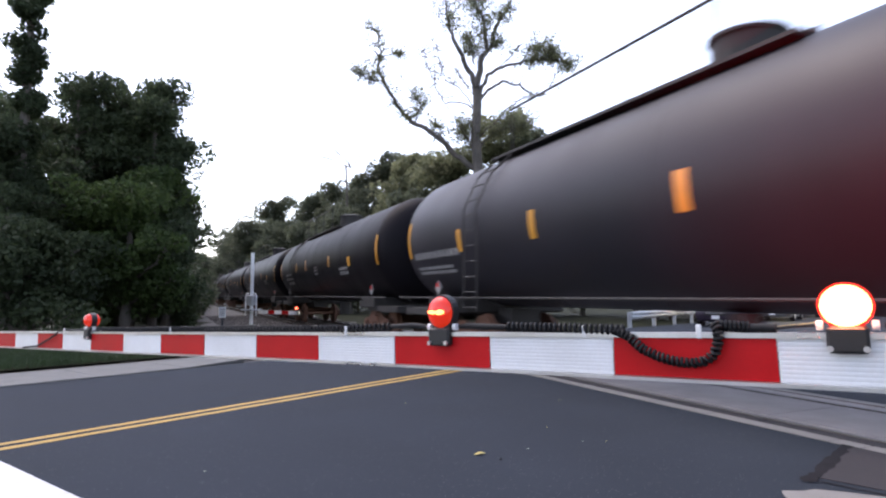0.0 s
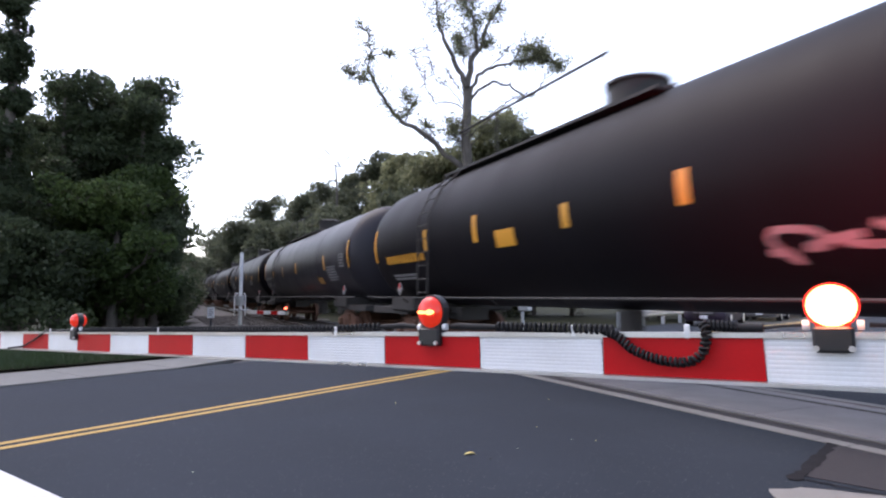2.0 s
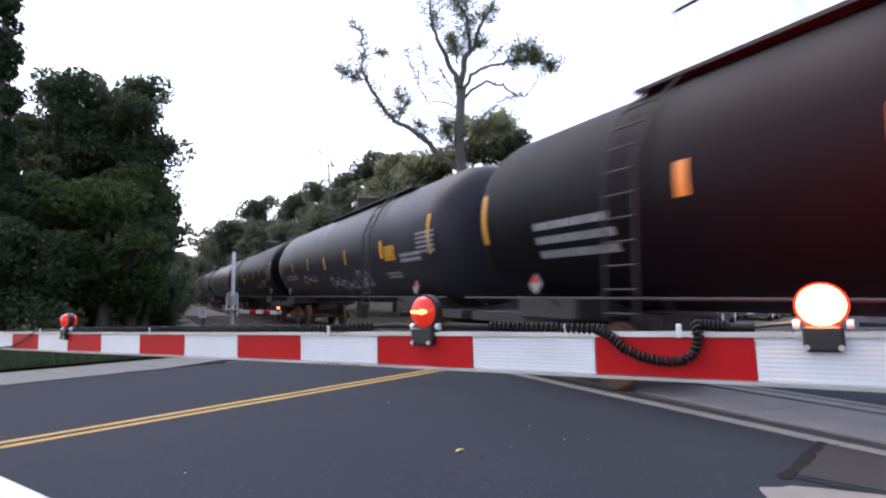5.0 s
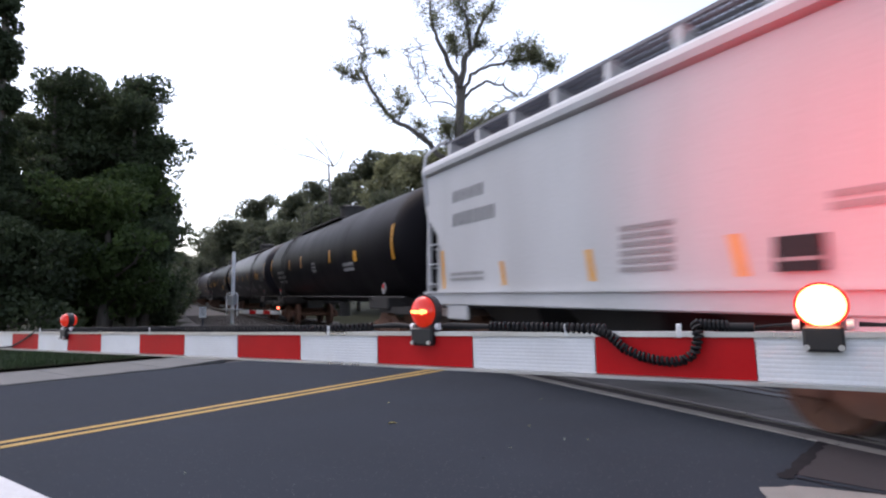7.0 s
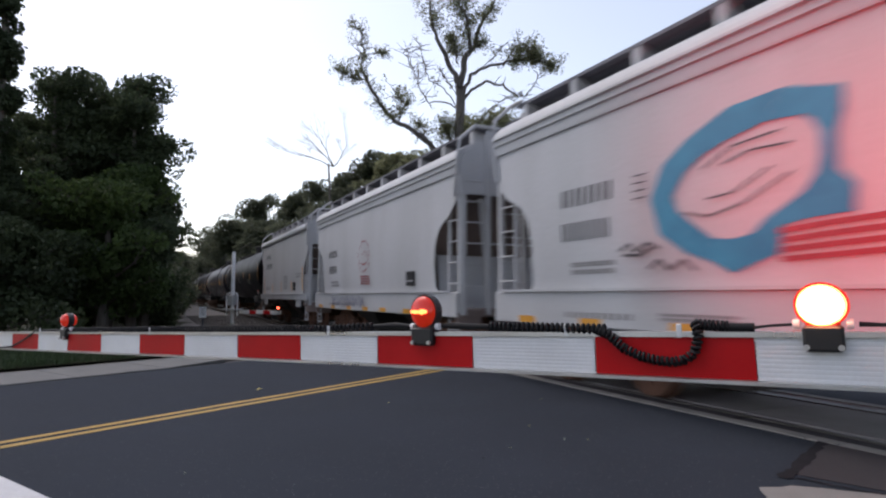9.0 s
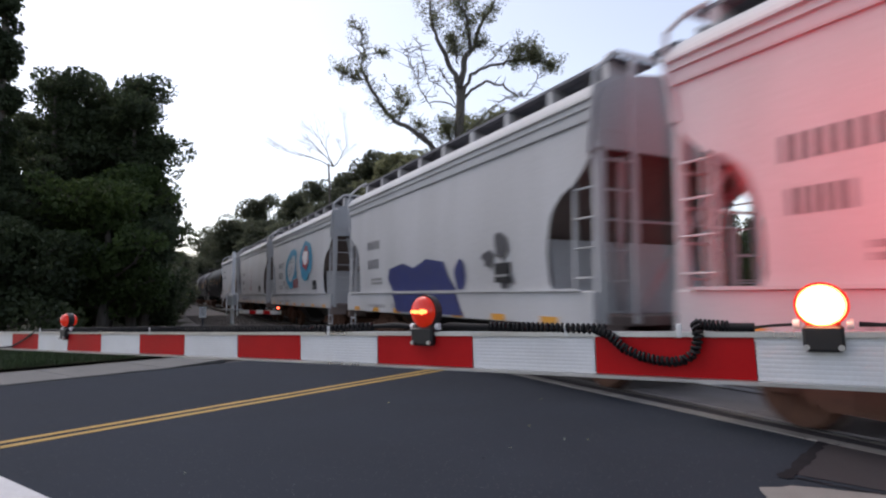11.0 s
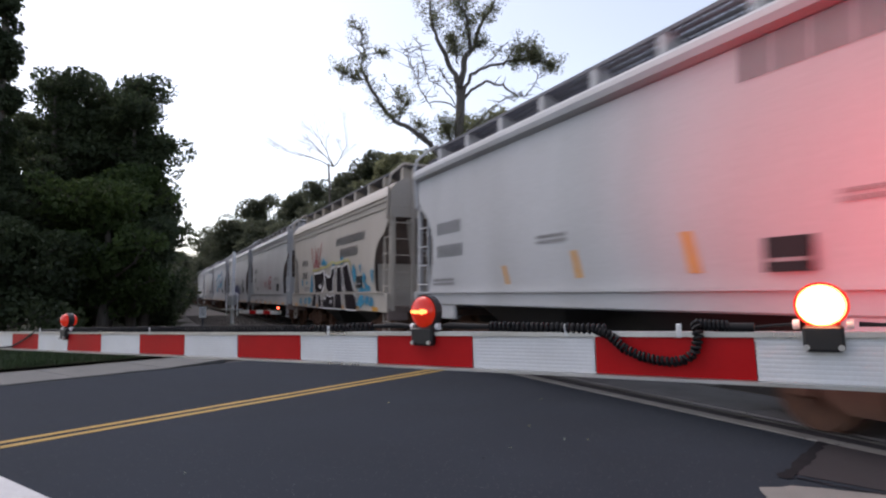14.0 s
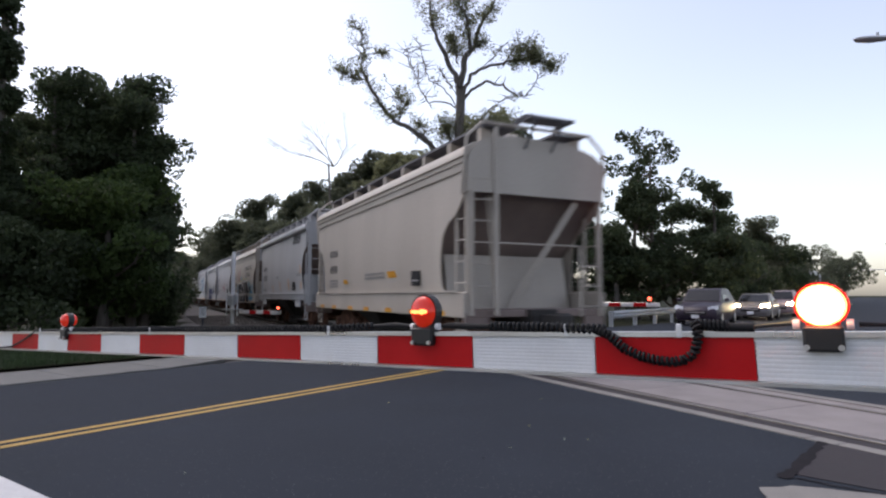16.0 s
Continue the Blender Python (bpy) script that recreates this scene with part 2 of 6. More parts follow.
# paler, greyer leaf colours: haze and sky glare over the trees farther off
LEAF_FAR_HAZED = leaf_material("leaf_far_hazed", (0.125, 0.14, 0.085), (0.06, 0.068, 0.048), 0.5)
LEAF_TALL_HAZED = leaf_material("leaf_tall_hazed", (0.23, 0.24, 0.13), (0.115, 0.12, 0.075), 0.6)


# ---- directions of the road (along, across) and of the track (along, across) ----
ROAD = radians(35.36)
TRACK = radians(-25.62)
RD, RN = Vector((math.sin(ROAD), math.cos(ROAD), 0)), Vector((math.cos(ROAD), -math.sin(ROAD), 0))
TU, TN = Vector((math.sin(TRACK), math.cos(TRACK), 0)), Vector((math.cos(TRACK), -math.sin(TRACK), 0))
CENTRE = 6.71
ROAD_TURN, TRACK_TURN = Matrix.Rotation(-ROAD, 3, "Z"), Matrix.Rotation(math.pi / 2 - TRACK, 3, "Z")


def on_road(a, l, z=0.0):
    return RD * a + RN * l + Vector((0, 0, z))


def on_track(s, o, z=0.0):
    return TU * s + TN * o + Vector((0, 0, z))


def along_at(offset, l):
    return (offset - l * RN.dot(TN)) / RD.dot(TN)


def shift(a):
    k = min(1, max(0, (a - 10) / 36))
    return 3.9 * k * k * (3 - 2 * k)


# ---- ground, one sheet to the horizon ----
g = Shape()
steps = [-3500, -1200, -400, -150] + [-80 + 4 * i for i in range(46)] + [150, 400, 1200, 3500]
rng = random.Random(3)
vs = []
for y in steps:
    for x in steps:
        near = abs(x) < 70 and abs(y) < 90
        vs.append((x, y, -0.2 + (rng.uniform(-0.03, 0.03) if near else 0)))
k = len(steps)
g.add(vs, [(j * k + i, j * k + i + 1, (j + 1) * k + i + 1, (j + 1) * k + i) for j in range(k - 1) for i in range(k - 1)])
ground = tagged(part("ground", g, SOIL), "dark soil and leaf litter under the trees", "ground", kind="structure")

# ---- road: a slab before the track and one beyond it ----
LEFT, RIGHT = -10.45, 7.0
r = Shape()
lats = [LEFT + (RIGHT - LEFT) * i / 12 for i in range(13)]
rows = []
for j in range(15):
    rows.append([on_road(-45 + (along_at(5.49, l) + 45) * (j / 14) ** 0.7, l, 0.0) for l in lats])
r.loft(rows, caps=False, closed=False)
rim = [rows[-1][i] for i in range(13)]
r.loft([rim, [p - Vector((0, 0, 0.25)) for p in rim]], caps=False, closed=False)
rim = [row[0] for row in rows]
r.loft([rim, [p - Vector((0, 0, 0.25)) for p in rim]], caps=False, closed=False)
road_near = tagged(part("road", r, ASPHALT), "dark grey worn asphalt road with fine cracks", "road", kind="structure")
r = Shape()
rows = []
for j in range(40):
    row = []
    for l in lats:
        a0 = along_at(7.96, l)
        a = a0 + (450 - a0) * (j / 39) ** 2.6
        row.append(on_road(a, l + shift(a), 0.0))
    rows.append(row)
r.loft(rows, caps=False, closed=False)
r.loft([rows[0], [p - Vector((0, 0, 0.25)) for p in rows[0]]], caps=False, closed=False)
road_far = tagged(part("road", r, ASPHALT), "dark grey asphalt road running on beyond the crossing", "road", kind="structure")


def strip(name, l0, l1, a0, a1, mat, label, category, z=0.005, parent=None, wobble=0.0, seed=1):
    """Thin painted band on the road between two lines across and two lines along."""
    q = random.Random(seed)
    n = max(2, int(abs(a1 - a0) / 0.35))
    sh = Shape()
    one, two = [], []
    for i in range(n + 1):
        a = a0 + (a1 - a0) * i / n
        one.append(on_road(a, l0 + shift(a) + q.uniform(-wobble, wobble), z))
        two.append(on_road(a, l1 + shift(a) + q.uniform(-wobble, wobble), z))
    sh.loft([one, two], caps=False, closed=False)
    ob = part(name, sh, mat, parent)
    return tagged(ob, label, category, kind="structure") if category else ob


for l in (-6.47, -6.27):
    strip("centre_line", l - 0.05, l + 0.05, -30, along_at(5.40, l) - 0.3, YELLOW_PAINT, "faded yellow double centre line", "road marking", wobble=0.006, seed=5)
    strip("centre_line", l - 0.05, l + 0.05, along_at(8.4, l), 120, YELLOW_PAINT, "faded yellow double centre line", "road marking", wobble=0.006, seed=6)
# stop line on the far lane side and the worn end of another one
strip("stop_line", -9.8, -3.4, 1.2, 1.81, WHITE_PAINT, "white stop line painted across the lane", "road marking", wobble=0.004)
q = random.Random(8)
pts = []
for i in range(30):
    k = i / 30 * 2 * math.pi
    a = 4.58 + 0.47 * math.sin(k) + 0.16 * math.cos(k) * math.sin(k) + q.uniform(-0.045, 0.045)
    l = 0.02 + 0.66 * max(-1, min(1, 1.2 * math.cos(k))) - 0.12 * math.sin(k) + q.uniform(-0.04, 0.04)
    pts.append(on_road(a, l, 0.004))
sh = Shape().plate(pts, (0, 0, 0.006))
tagged(part("worn_paint_patch", sh, CONCRETE), "crumbling pale concrete patch in the asphalt", "road marking", kind="structure")
# newer asphalt beside a sealed joint
pts = [on_road(5.25, -0.52, 0.003), on_road(6.62, -0.45, 0.003), on_road(along_at(5.46, 3.0), 3.0, 0.003), on_road(3.6, 4.0, 0.003), on_road(4.9, 1.5, 0.003)]
tagged(part("asphalt_patch", Shape().plate(pts, (0, 0, 0.003)), ASPHALT_NEW), "newer reddish-grey asphalt patch", "road patch", kind="structure")


def seam(points, width, seed):
    q = random.Random(seed)
    fine = []
    for (a0, l0), (a1, l1) in zip(points, points[1:]):
        for i in range(7):
            k = i / 7
            fine.append((a0 + (a1 - a0) * k + q.uniform(-0.012, 0.012), l0 + (l1 - l0) * k + q.uniform(-0.012, 0.012)))
    fine.append(points[-1])
    one, two = [], []
    for i, (a, l) in enumerate(fine):
        b, c = fine[max(0, i - 1)], fine[min(len(fine) - 1, i + 1)]
        d = Vector((c[0] - b[0], c[1] - b[1])).normalized()
        w = width * q.uniform(0.5, 1.1) / 2
        one.append(on_road(a - d.y * w, l + d.x * w, 0.008))
        two.append(on_road(a + d.y * w, l - d.x * w, 0.008))
    return Shape().loft([one, two], caps=False, closed=False)


for i, line in enumerate(([(6.62, -0.40), (6.11, -0.45), (5.44, -0.52), (5.08, -0.57)], [(5.15, -0.50), (5.08, -0.2), (5.0, 0.4), (4.85, 1.3)])):
    tagged(part("crack_seal", seam(line, 0.11 if i == 0 else 0.03, 20 + i), SEAL), "black tar seal along a road crack", "road crack", kind="structure")

# ---- pavement with a kerb, and the verge behind it ----
KERB_END = 7.6
pavement = empty("pavement", Matrix.Identity(4), "pale concrete pavement slabs along the road", "pavement", kind="structure")
a = KERB_END
i = 0
while a > -14:
    b = a - 1.52
    sh = Shape()
    top = 0.022
    quad = [on_road(a - 0.008, LEFT - (0.45 if i == 0 else 0)), on_road(b + 0.008, LEFT), on_road(b + 0.008, -12.1), on_road(a - 0.008, -12.1)]
    sh.loft([[p + Vector((0, 0, -0.1)) for p in quad], [p + Vector((0, 0, top - 0.008)) for p in quad],
             [p + ((sum(quad, Vector()) / 4) - p).normalized() * 0.01 + Vector((0, 0, top)) for p in quad]])
    part("slab", sh, PAVING, pavement)
    a, i = b, i + 1

# grass verge: uneven soil with blades
sh = Shape()
q = random.Random(12)
rows = []
for i in range(30):
    aa = -14 + i * 0.85
    rows.append([on_road(aa, -12.11 - j * 0.6, 0.07 + (0.0 if j == 0 else q.uniform(-0.02, 0.06))) for j in range(14)])
sh.loft(rows, caps=False, closed=False)
verge = tagged(part("verge", sh, SOIL), "weedy grass verge behind the pavement", "verge", kind="structure")


def blades(count, place, height, width, seed):
    q = np.random.RandomState(seed)
    base = np.array([place(q) for _ in range(count)])
    yaw = q.uniform(0, 2 * np.pi, count)
    lean = q.uniform(-0.5, 0.5, (count, 2))
    hgt = height * q.uniform(0.4, 1.2, count)
    d = np.stack([np.cos(yaw), np.sin(yaw), np.zeros(count)], 1) * width
    tip = base + np.stack([lean[:, 0] * hgt, lean[:, 1] * hgt, hgt], 1)
    v = np.stack([base - d, base + d, tip], 1).reshape(-1, 3)
    return v, np.arange(count * 3).reshape(-1, 3)


def from_arrays(name, v, f, mat, parent=None, label="", category="", kind=""):
    me = bpy.data.meshes.new(name)
    n, m = len(f), f.shape[1]
    me.vertices.add(len(v))
    me.vertices.foreach_set("co", np.asarray(v, dtype=np.float32).ravel())
    me.loops.add(n * m)
    me.loops.foreach_set("vertex_index", np.asarray(f, dtype=np.int32).ravel())
    me.polygons.add(n)
    me.polygons.foreach_set("loop_start", np.arange(0, n * m, m, dtype=np.int32))
    me.update(calc_edges=True)
    me.validate()
    me.materials.append(mat)
    ob = new(name, me)
    if parent is not None:
        ob.parent = parent
    if label:
        tagged(ob, label, category, kind=kind)
    return ob


def verge_place(q):
    p = on_road(q.uniform(-3, 10.5), -12.15 - abs(q.normal(0, 2.6)), 0.06)
    return (p.x, p.y, p.z)


v, f = blades(36000, verge_place, 0.15, 0.012, 4)
from_arrays("grass", v, f, GRASS, None, "short dark green grass and weeds", "grass", "stuff")

# ---- track bed, rails and the crossing surface ----
sh = Shape()
q = random.Random(31)
srange = [-60 + i * 1.5 for i in range(180)]
prof = [(1.2, -0.19), (2.6, -0.14), (4.2, -0.16), (4.9, -0.14), (5.7, -0.13), (6.71, -0.14), (7.7, -0.13), (8.5, -0.14), (9.2, -0.2), (11.0, -0.25)]
sh.loft([[on_track(s, o, z + q.uniform(-0.02, 0.02)) for o, z in prof] for s in srange], caps=False, closed=False)
tagged(part("track_bed", sh, BALLAST), "grey-brown crushed stone track bed", "track bed", kind="structure")
sh = Shape()
s = 16.2
while s < 150:
    sh.box(on_track(s, CENTRE, -0.13), (0.23, 2.6, 0.16), TRACK_TURN)
    s += 0.55
tagged(part("ties", sh, TIE), "dark creosoted timber ties", "railway ties", kind="stuff")
q2 = np.random.RandomState(5)
cnt = 9000
ss, oo = q2.uniform(15.5, 46, cnt), q2.uniform(2.0, 8.6, cnt)
c = np.array([np.array(on_track(x, y, -0.10)) for x, y in zip(ss, oo)])
tet = np.array([[1, 1, 1], [-1, -1, 1], [-1, 1, -1], [1, -1, -1]]) * 0.022
v = (c[:, None, :] + tet[None] * q2.uniform(0.6, 1.4, (cnt, 4, 1)) + q2.uniform(-0.008, 0.008, (cnt, 4, 3))).reshape(-1, 3)
f = (np.arange(cnt)[:, None, None] * 4 + np.array([[0, 1, 2], [0, 3, 1], [0, 2, 3], [1, 3, 2]])[None]).reshape(-1, 3)
from_arrays("ballast_stones", v, f, BALLAST, None, "loose grey ballast stones beside the track", "ballast", "stuff")


def rail(offset):
    ob = empty("rail", Matrix.Identity(4), "steel rail with a polished running surface", "rail", "rails of the track", "structure")
    web, head = Shape(), Shape()
    for body, prof in ((web, [(-0.07, -0.15), (0.07, -0.15), (0.07, -0.138), (0.012, -0.12), (0.012, -0.03), (-0.012, -0.03), (-0.012, -0.12), (-0.07, -0.138)]),
                       (head, [(-0.036, -0.032), (0.036, -0.032), (0.036, 0.004), (0.026, 0.012), (-0.026, 0.012), (-0.036, 0.004)])):
        body.loft([[on_track(s, offset + o, z) for o, z in prof] for s in (-70, -20, 0, 20, 60, 210)])
    part("web", web, RUST, ob)
    part("head", head, STEEL_RAIL, ob, "polished steel rail head")
    return ob


rail(CENTRE - 0.753)
rail(CENTRE + 0.753)

crossing = empty("crossing_surface", Matrix.Identity(4), "concrete crossing panels between and beside the rails", "level crossing", kind="structure")


def slab(name, s0, s1, o0, o1, z, mat, b=0.008):
    quad = [on_track(s0 + 0.006, o0), on_track(s1 - 0.006, o0), on_track(s1 - 0.006, o1), on_track(s0 + 0.006, o1)]
    c = sum(quad, Vector()) / 4
    sh = Shape().loft([[p + Vector((0, 0, -0.12)) for p in quad], [p + Vector((0, 0, z - b)) for p in quad], [p + (c - p).normalized() * b + Vector((0, 0, z)) for p in quad]])
    return part(name, sh, mat, crossing)


q = random.Random(41)
s = 4.75 - 1.83 * 6
while s < 15.5:
    slab("panel", s, s + 1.83, 6.085, 7.335, 0.008 + q.uniform(-0.004, 0.003), PANEL)
    s += 1.83
s = -6.2
for step in [2.4] * 4 + [0.28, 1.4] + [2.4] * 4:
    slab("edge_strip", s, s + step, 5.50, 5.665, 0.010, CONCRETE)
    slab("edge_strip", s, s + step, 7.78, 7.95, 0.010, CONCRETE)
    s += step
for s in [-6.2 + 2.7 * i for i in range(8)]:
    slab("rail_seal", s, s + 2.7, 5.67, 5.905, -0.004, ASPHALT_NEW)
    slab("rail_seal", s, s + 2.7, 7.515, 7.775, -0.004, PANEL)

# ---- the lowered gate arm ----
STRIPE = 0.4064
ARM_TOP = Vector((0.76, 1.473, 1.231))
ARM_DIR = Vector((math.sin(radians(-54.64)), math.cos(radians(-54.64)), -0.0345)).normalized()
ARM_OUT = Vector((-math.cos(radians(-54.64)), math.sin(radians(-54.64)), 0)).normalized()
if ARM_OUT.y > 0:
    ARM_OUT = -ARM_OUT
ARM_UP = ARM_DIR.cross(ARM_OUT)
if ARM_UP.z < 0:
    ARM_UP = -ARM_UP


def on_arm(n, up=0.0, out=0.0):
    """A point at stripe n from the tip, up from the red sheeting's upper edge and out towards the road user."""
    return ARM_TOP + ARM_DIR * ((11 - n) * STRIPE) + ARM_UP * up + ARM_OUT * out


ARM_H = 0.100


def arm_h(n):
    """Height of the beam, a little deeper towards the mast."""
    return ARM_H + 0.0018 * max(0, n - 7)


gate = empty("crossing_gate", pose(0, 0, 0), "lowered crossing gate arm with red and white reflective stripes", "crossing gate", "gates of the crossing")
beam = Shape()
prof = [(0.012, -0.002), (0.012, 0.010), (-0.03, 0.010), (-0.03, -ARM_H - 0.010), (0.012, -ARM_H - 0.010), (0.012, -ARM_H - 0.002)]
for i in range(9):
    z = -ARM_H + (i + 0.5) / 9 * ARM_H
    prof += [(0.0, z - ARM_H * 0.045), (0.0035, z - ARM_H * 0.02), (0.0035, z + ARM_H * 0.02), (0.0, z + ARM_H * 0.045)]
beam.loft([[on_arm(n, z * arm_h(n) / ARM_H, o) for o, z in prof] for n in (-3.2, 0, 4, 7, 9, 12, 16.5)])
part("beam", beam, ALU, gate, "bright aluminium beam with rolled flanges")
q = random.Random(2)
for n in range(-3, 16):
    red = n % 2 == 0
    sh = Shape()
    e = [q.uniform(-0.004, 0.004) for _ in range(4)]
    n0, n1 = n + 0.004, n + 0.996
    top, low = -0.001, -ARM_H + 0.001
    quad = [on_arm(n0 + e[0], 0.001 - arm_h(n0), 0.0040), on_arm(n1 + e[1], 0.001 - arm_h(n1), 0.0040), on_arm(n1 + e[2], top, 0.0040), on_arm(n0 + e[3], top, 0.0040)]
    if red:
        sh.plate(quad, ARM_OUT * 0.0012)
    else:
        # ribbed white face
        ribs = []
        for j in range(10):
            k0 = j / 10
            ribs += [(k0 + 0.004, 0.0045), (k0 + 0.03, 0.0050), (k0 + 0.075, 0.0050)]
        ribs.append((0.998, 0.0038))
        sh.loft([[on_arm(m, -arm_h(m) * k0, o) for k0, o in ribs] for m in (n0, n1)], caps=False, closed=False)
    if red or n % 2:
        part("red_stripe" if red else "white_stripe", sh, ARM_RED if red else ARM_WHITE, gate, "red reflective stripe" if red else "white reflective stripe")
# gate mast and drive beside the road user
mast = Shape()
foot = on_arm(16.6, 0, -0.12)
mast.tube([(foot.x, foot.y, -0.2), (foot.x, foot.y, 3.2)], 0.055, 14)
part("mast", mast, ALU, gate)
part("drive_box", Shape().box((foot.x, foot.y, 1.15), (0.3, 0.35, 0.5), ROAD_TURN, 0.02), ALU, gate)


def arm_lamp(n, lens, core, size=1.0, disc=False, name="gate_lamp"):
    """Two-lens lamp on a black bracket over the arm."""
    lamp = part(name, Shape().box(on_arm(n, -0.004, 0.004), (0.088 * size, 0.05, 0.06), ARM_ROT, 0.006), HOUSING, gate, "black lamp bracket with a round red lens")
    c = on_arm(n, 0.072 if disc else 0.078, -0.006)
    shell, glass = Shape(), Shape()
    ring = lambda o, rr, seg=24: [c + ARM_OUT * o + ARM_DIR * (math.cos(2 * math.pi * k / seg) * rr * size * (1.10 if disc else 1.0)) + ARM_UP * (math.sin(2 * math.pi * k / seg) * rr * (1.05 if disc else 1.08) * size) for k in range(seg)]
    shell.loft([ring(-0.016, 0.050), ring(-0.016, 0.055), ring(0.016, 0.055), ring(0.016, 0.050)])
    shell.box(on_arm(n, 0.022, -0.004), (0.075 * size, 0.036, 0.03), ARM_ROT, 0.004)
    # the bright lamp's rim is no lens; its red glow stands for bloom
    part("rim", shell, LENS_HALF if disc else HOUSING, lamp)
    for d in (1, -1):
        glass.loft([ring(d * o, rr) for o, rr in ((0.014, 0.050), (0.022, 0.0485), (0.032, 0.042), (0.039, 0.030), (0.043, 0.014), (0.044, 0.002))])
    part("lens", glass, lens, lamp, "red fluted lens", smooth=True)
    for d in (-1, 1):
        plug = Shape().tube([on_arm(n, 0.028, 0.0) + ARM_DIR * (d * 0.046), on_arm(n, 0.028, 0.0) + ARM_DIR * (d * 0.060)], 0.0115, 12)
        part("cable_gland", plug, ARM_WHITE, lamp, "white cable gland", smooth=True)
        part("bolt", Shape().tube([on_arm(n, -0.024, 0.028) + ARM_DIR * (d * 0.034), on_arm(n, -0.024, 0.036) + ARM_DIR * (d * 0.034)], 0.007, 8), ALU, lamp, "zinc bolt head")
    if core and disc:
        hot = Shape()
        for d in (1, -1):
            hot.loft([ring(d * o, rr) for o, rr in ((0.0345, 0.0435), (0.039, 0.038), (0.0435, 0.028), (0.0460, 0.014), (0.047, 0.002))])
        part("diode_field", hot, core, lamp, "white-hot glowing diode field", smooth=True)
    elif core:
        bar = Shape()
        outline = ((-0.031, 0.005), (-0.031, -0.004), (-0.012, -0.009), (0.0, -0.004), (0.012, -0.006), (0.033, -0.002), (0.033, 0.006), (0.014, 0.007), (0.0, 0.004), (-0.014, 0.010))
        bar.loft([[c + ARM_OUT * o + ARM_DIR * x + ARM_UP * z for x, z in outline] for o in (0.0448, 0.026)])
        part("light_strip", bar, core, lamp, "glowing diode strip")
    return c


ARM_ROT = Matrix((ARM_DIR, ARM_OUT, ARM_UP)).transposed()
if ARM_ROT.determinant() < 0:
    ARM_ROT = Matrix((-ARM_DIR, ARM_OUT, ARM_UP)).transposed()
bright = arm_lamp(11.35, LENS_LIT, GLOW_CORE, size=0.92, disc=True)
arm_lamp(8.53, LENS_HALF, GLOW_SMALL)
arm_lamp(1.95, LENS_HALF, None, size=0.72)
red_data = bpy.data.lights.new("gate_lamp_light", "SPOT")
red_data.energy, red_data.color, red_data.shadow_soft_size = 500, (1.0, 0.004, 0.012), 0.05
red_data.spot_size, red_data.spot_blend = radians(54), 1.0
red_light = new("gate_lamp_light", red_data)
red_light.matrix_world = look(bright - ARM_OUT * 0.06, Vector((3.4, 5.1, 2.4)))

# the same lamp's other lens, towards the road user
front_data = bpy.data.lights.new("gate_lamp_front", "SPOT")
front_data.energy, front_data.color, front_data.shadow_soft_size = 40, (1.0, 0.10, 0.06), 0.05
front_data.spot_size, front_data.spot_blend = radians(130), 1.0
front_light = new("gate_lamp_front", front_data)
front_light.matrix_world = look(bright + ARM_OUT * 0.06, bright + ARM_OUT * 1.0 + Vector((0, 0, -0.7)))


def coil(points, radius, turns, thick=0.0042):
    """A coiled cord along a polyline."""
    pts = [Vector(p) for p in points]
    acc = [0.0]
    for a, b in zip(pts, pts[1:]):
        acc.append(acc[-1] + (b - a).length)

    def at(d):
        for i in range(len(pts) - 1):
            if d <= acc[i + 1] or i == len(pts) - 2:
                k = (d - acc[i]) / (acc[i + 1] - acc[i])
                return pts[i].lerp(pts[i + 1], k), (pts[i + 1] - pts[i]).normalized()
    n = int(turns * 9)
    out = []
    for i in range(n + 1):
        p, d = at(acc[-1] * i / n)
        e1 = d.cross(ARM_OUT).normalized()
        e2 = d.cross(e1)
        w = 2 * math.pi * i / 9
        out.append(p + (e1 * math.cos(w) + e2 * math.sin(w)) * radius)
    return Shape().tube(out, thick, 5)


part("coiled_cord", coil([on_arm(2.15, 0.020, 0), on_arm(4, 0.022, 0), on_arm(7.4, 0.022, 0), on_arm(7.95, 0.030, 0)], 0.012, 105, 0.0048), BLACK_RUBBER, gate, "black coiled lamp cord", smooth=True)
part("coiled_cord", coil([on_arm(9.15, 0.028, 0.0), on_arm(9.9, 0.020, 0.004), on_arm(10.1, 0.018, 0.012)], 0.012, 24, 0.0052), BLACK_RUBBER, gate, "black coiled lamp cord", smooth=True)
loop = [on_arm(10.02, 0.018, 0.012), on_arm(10.12, 0.004, 0.022), on_arm(10.22, -0.022, 0.026), on_arm(10.33, -0.042, 0.026), on_arm(10.43, -0.052, 0.026),
        on_arm(10.53, -0.055, 0.026), on_arm(10.61, -0.048, 0.026), on_arm(10.665, -0.030, 0.026), on_arm(10.69, -0.008, 0.026), on_arm(10.69, 0.016, 0.022), on_arm(10.67, 0.032, 0.012)]
part("coiled_cord", coil([p - ARM_UP * (0.010 if 1 < k < 8 else 0.0) for k, p in enumerate(loop)], 0.0098, 30, 0.0048), BLACK_RUBBER, gate, "black coiled lamp cord hanging in a loop", smooth=True)
part("coiled_cord", coil([on_arm(10.66, 0.030, 0.0), on_arm(10.86, 0.024, 0)], 0.0115, 8, 0.0050), BLACK_RUBBER, gate, smooth=True)
sleeve = Shape().tube([on_arm(10.82, 0.022, 0), on_arm(11.0, 0.021, 0)], 0.0115, 12)
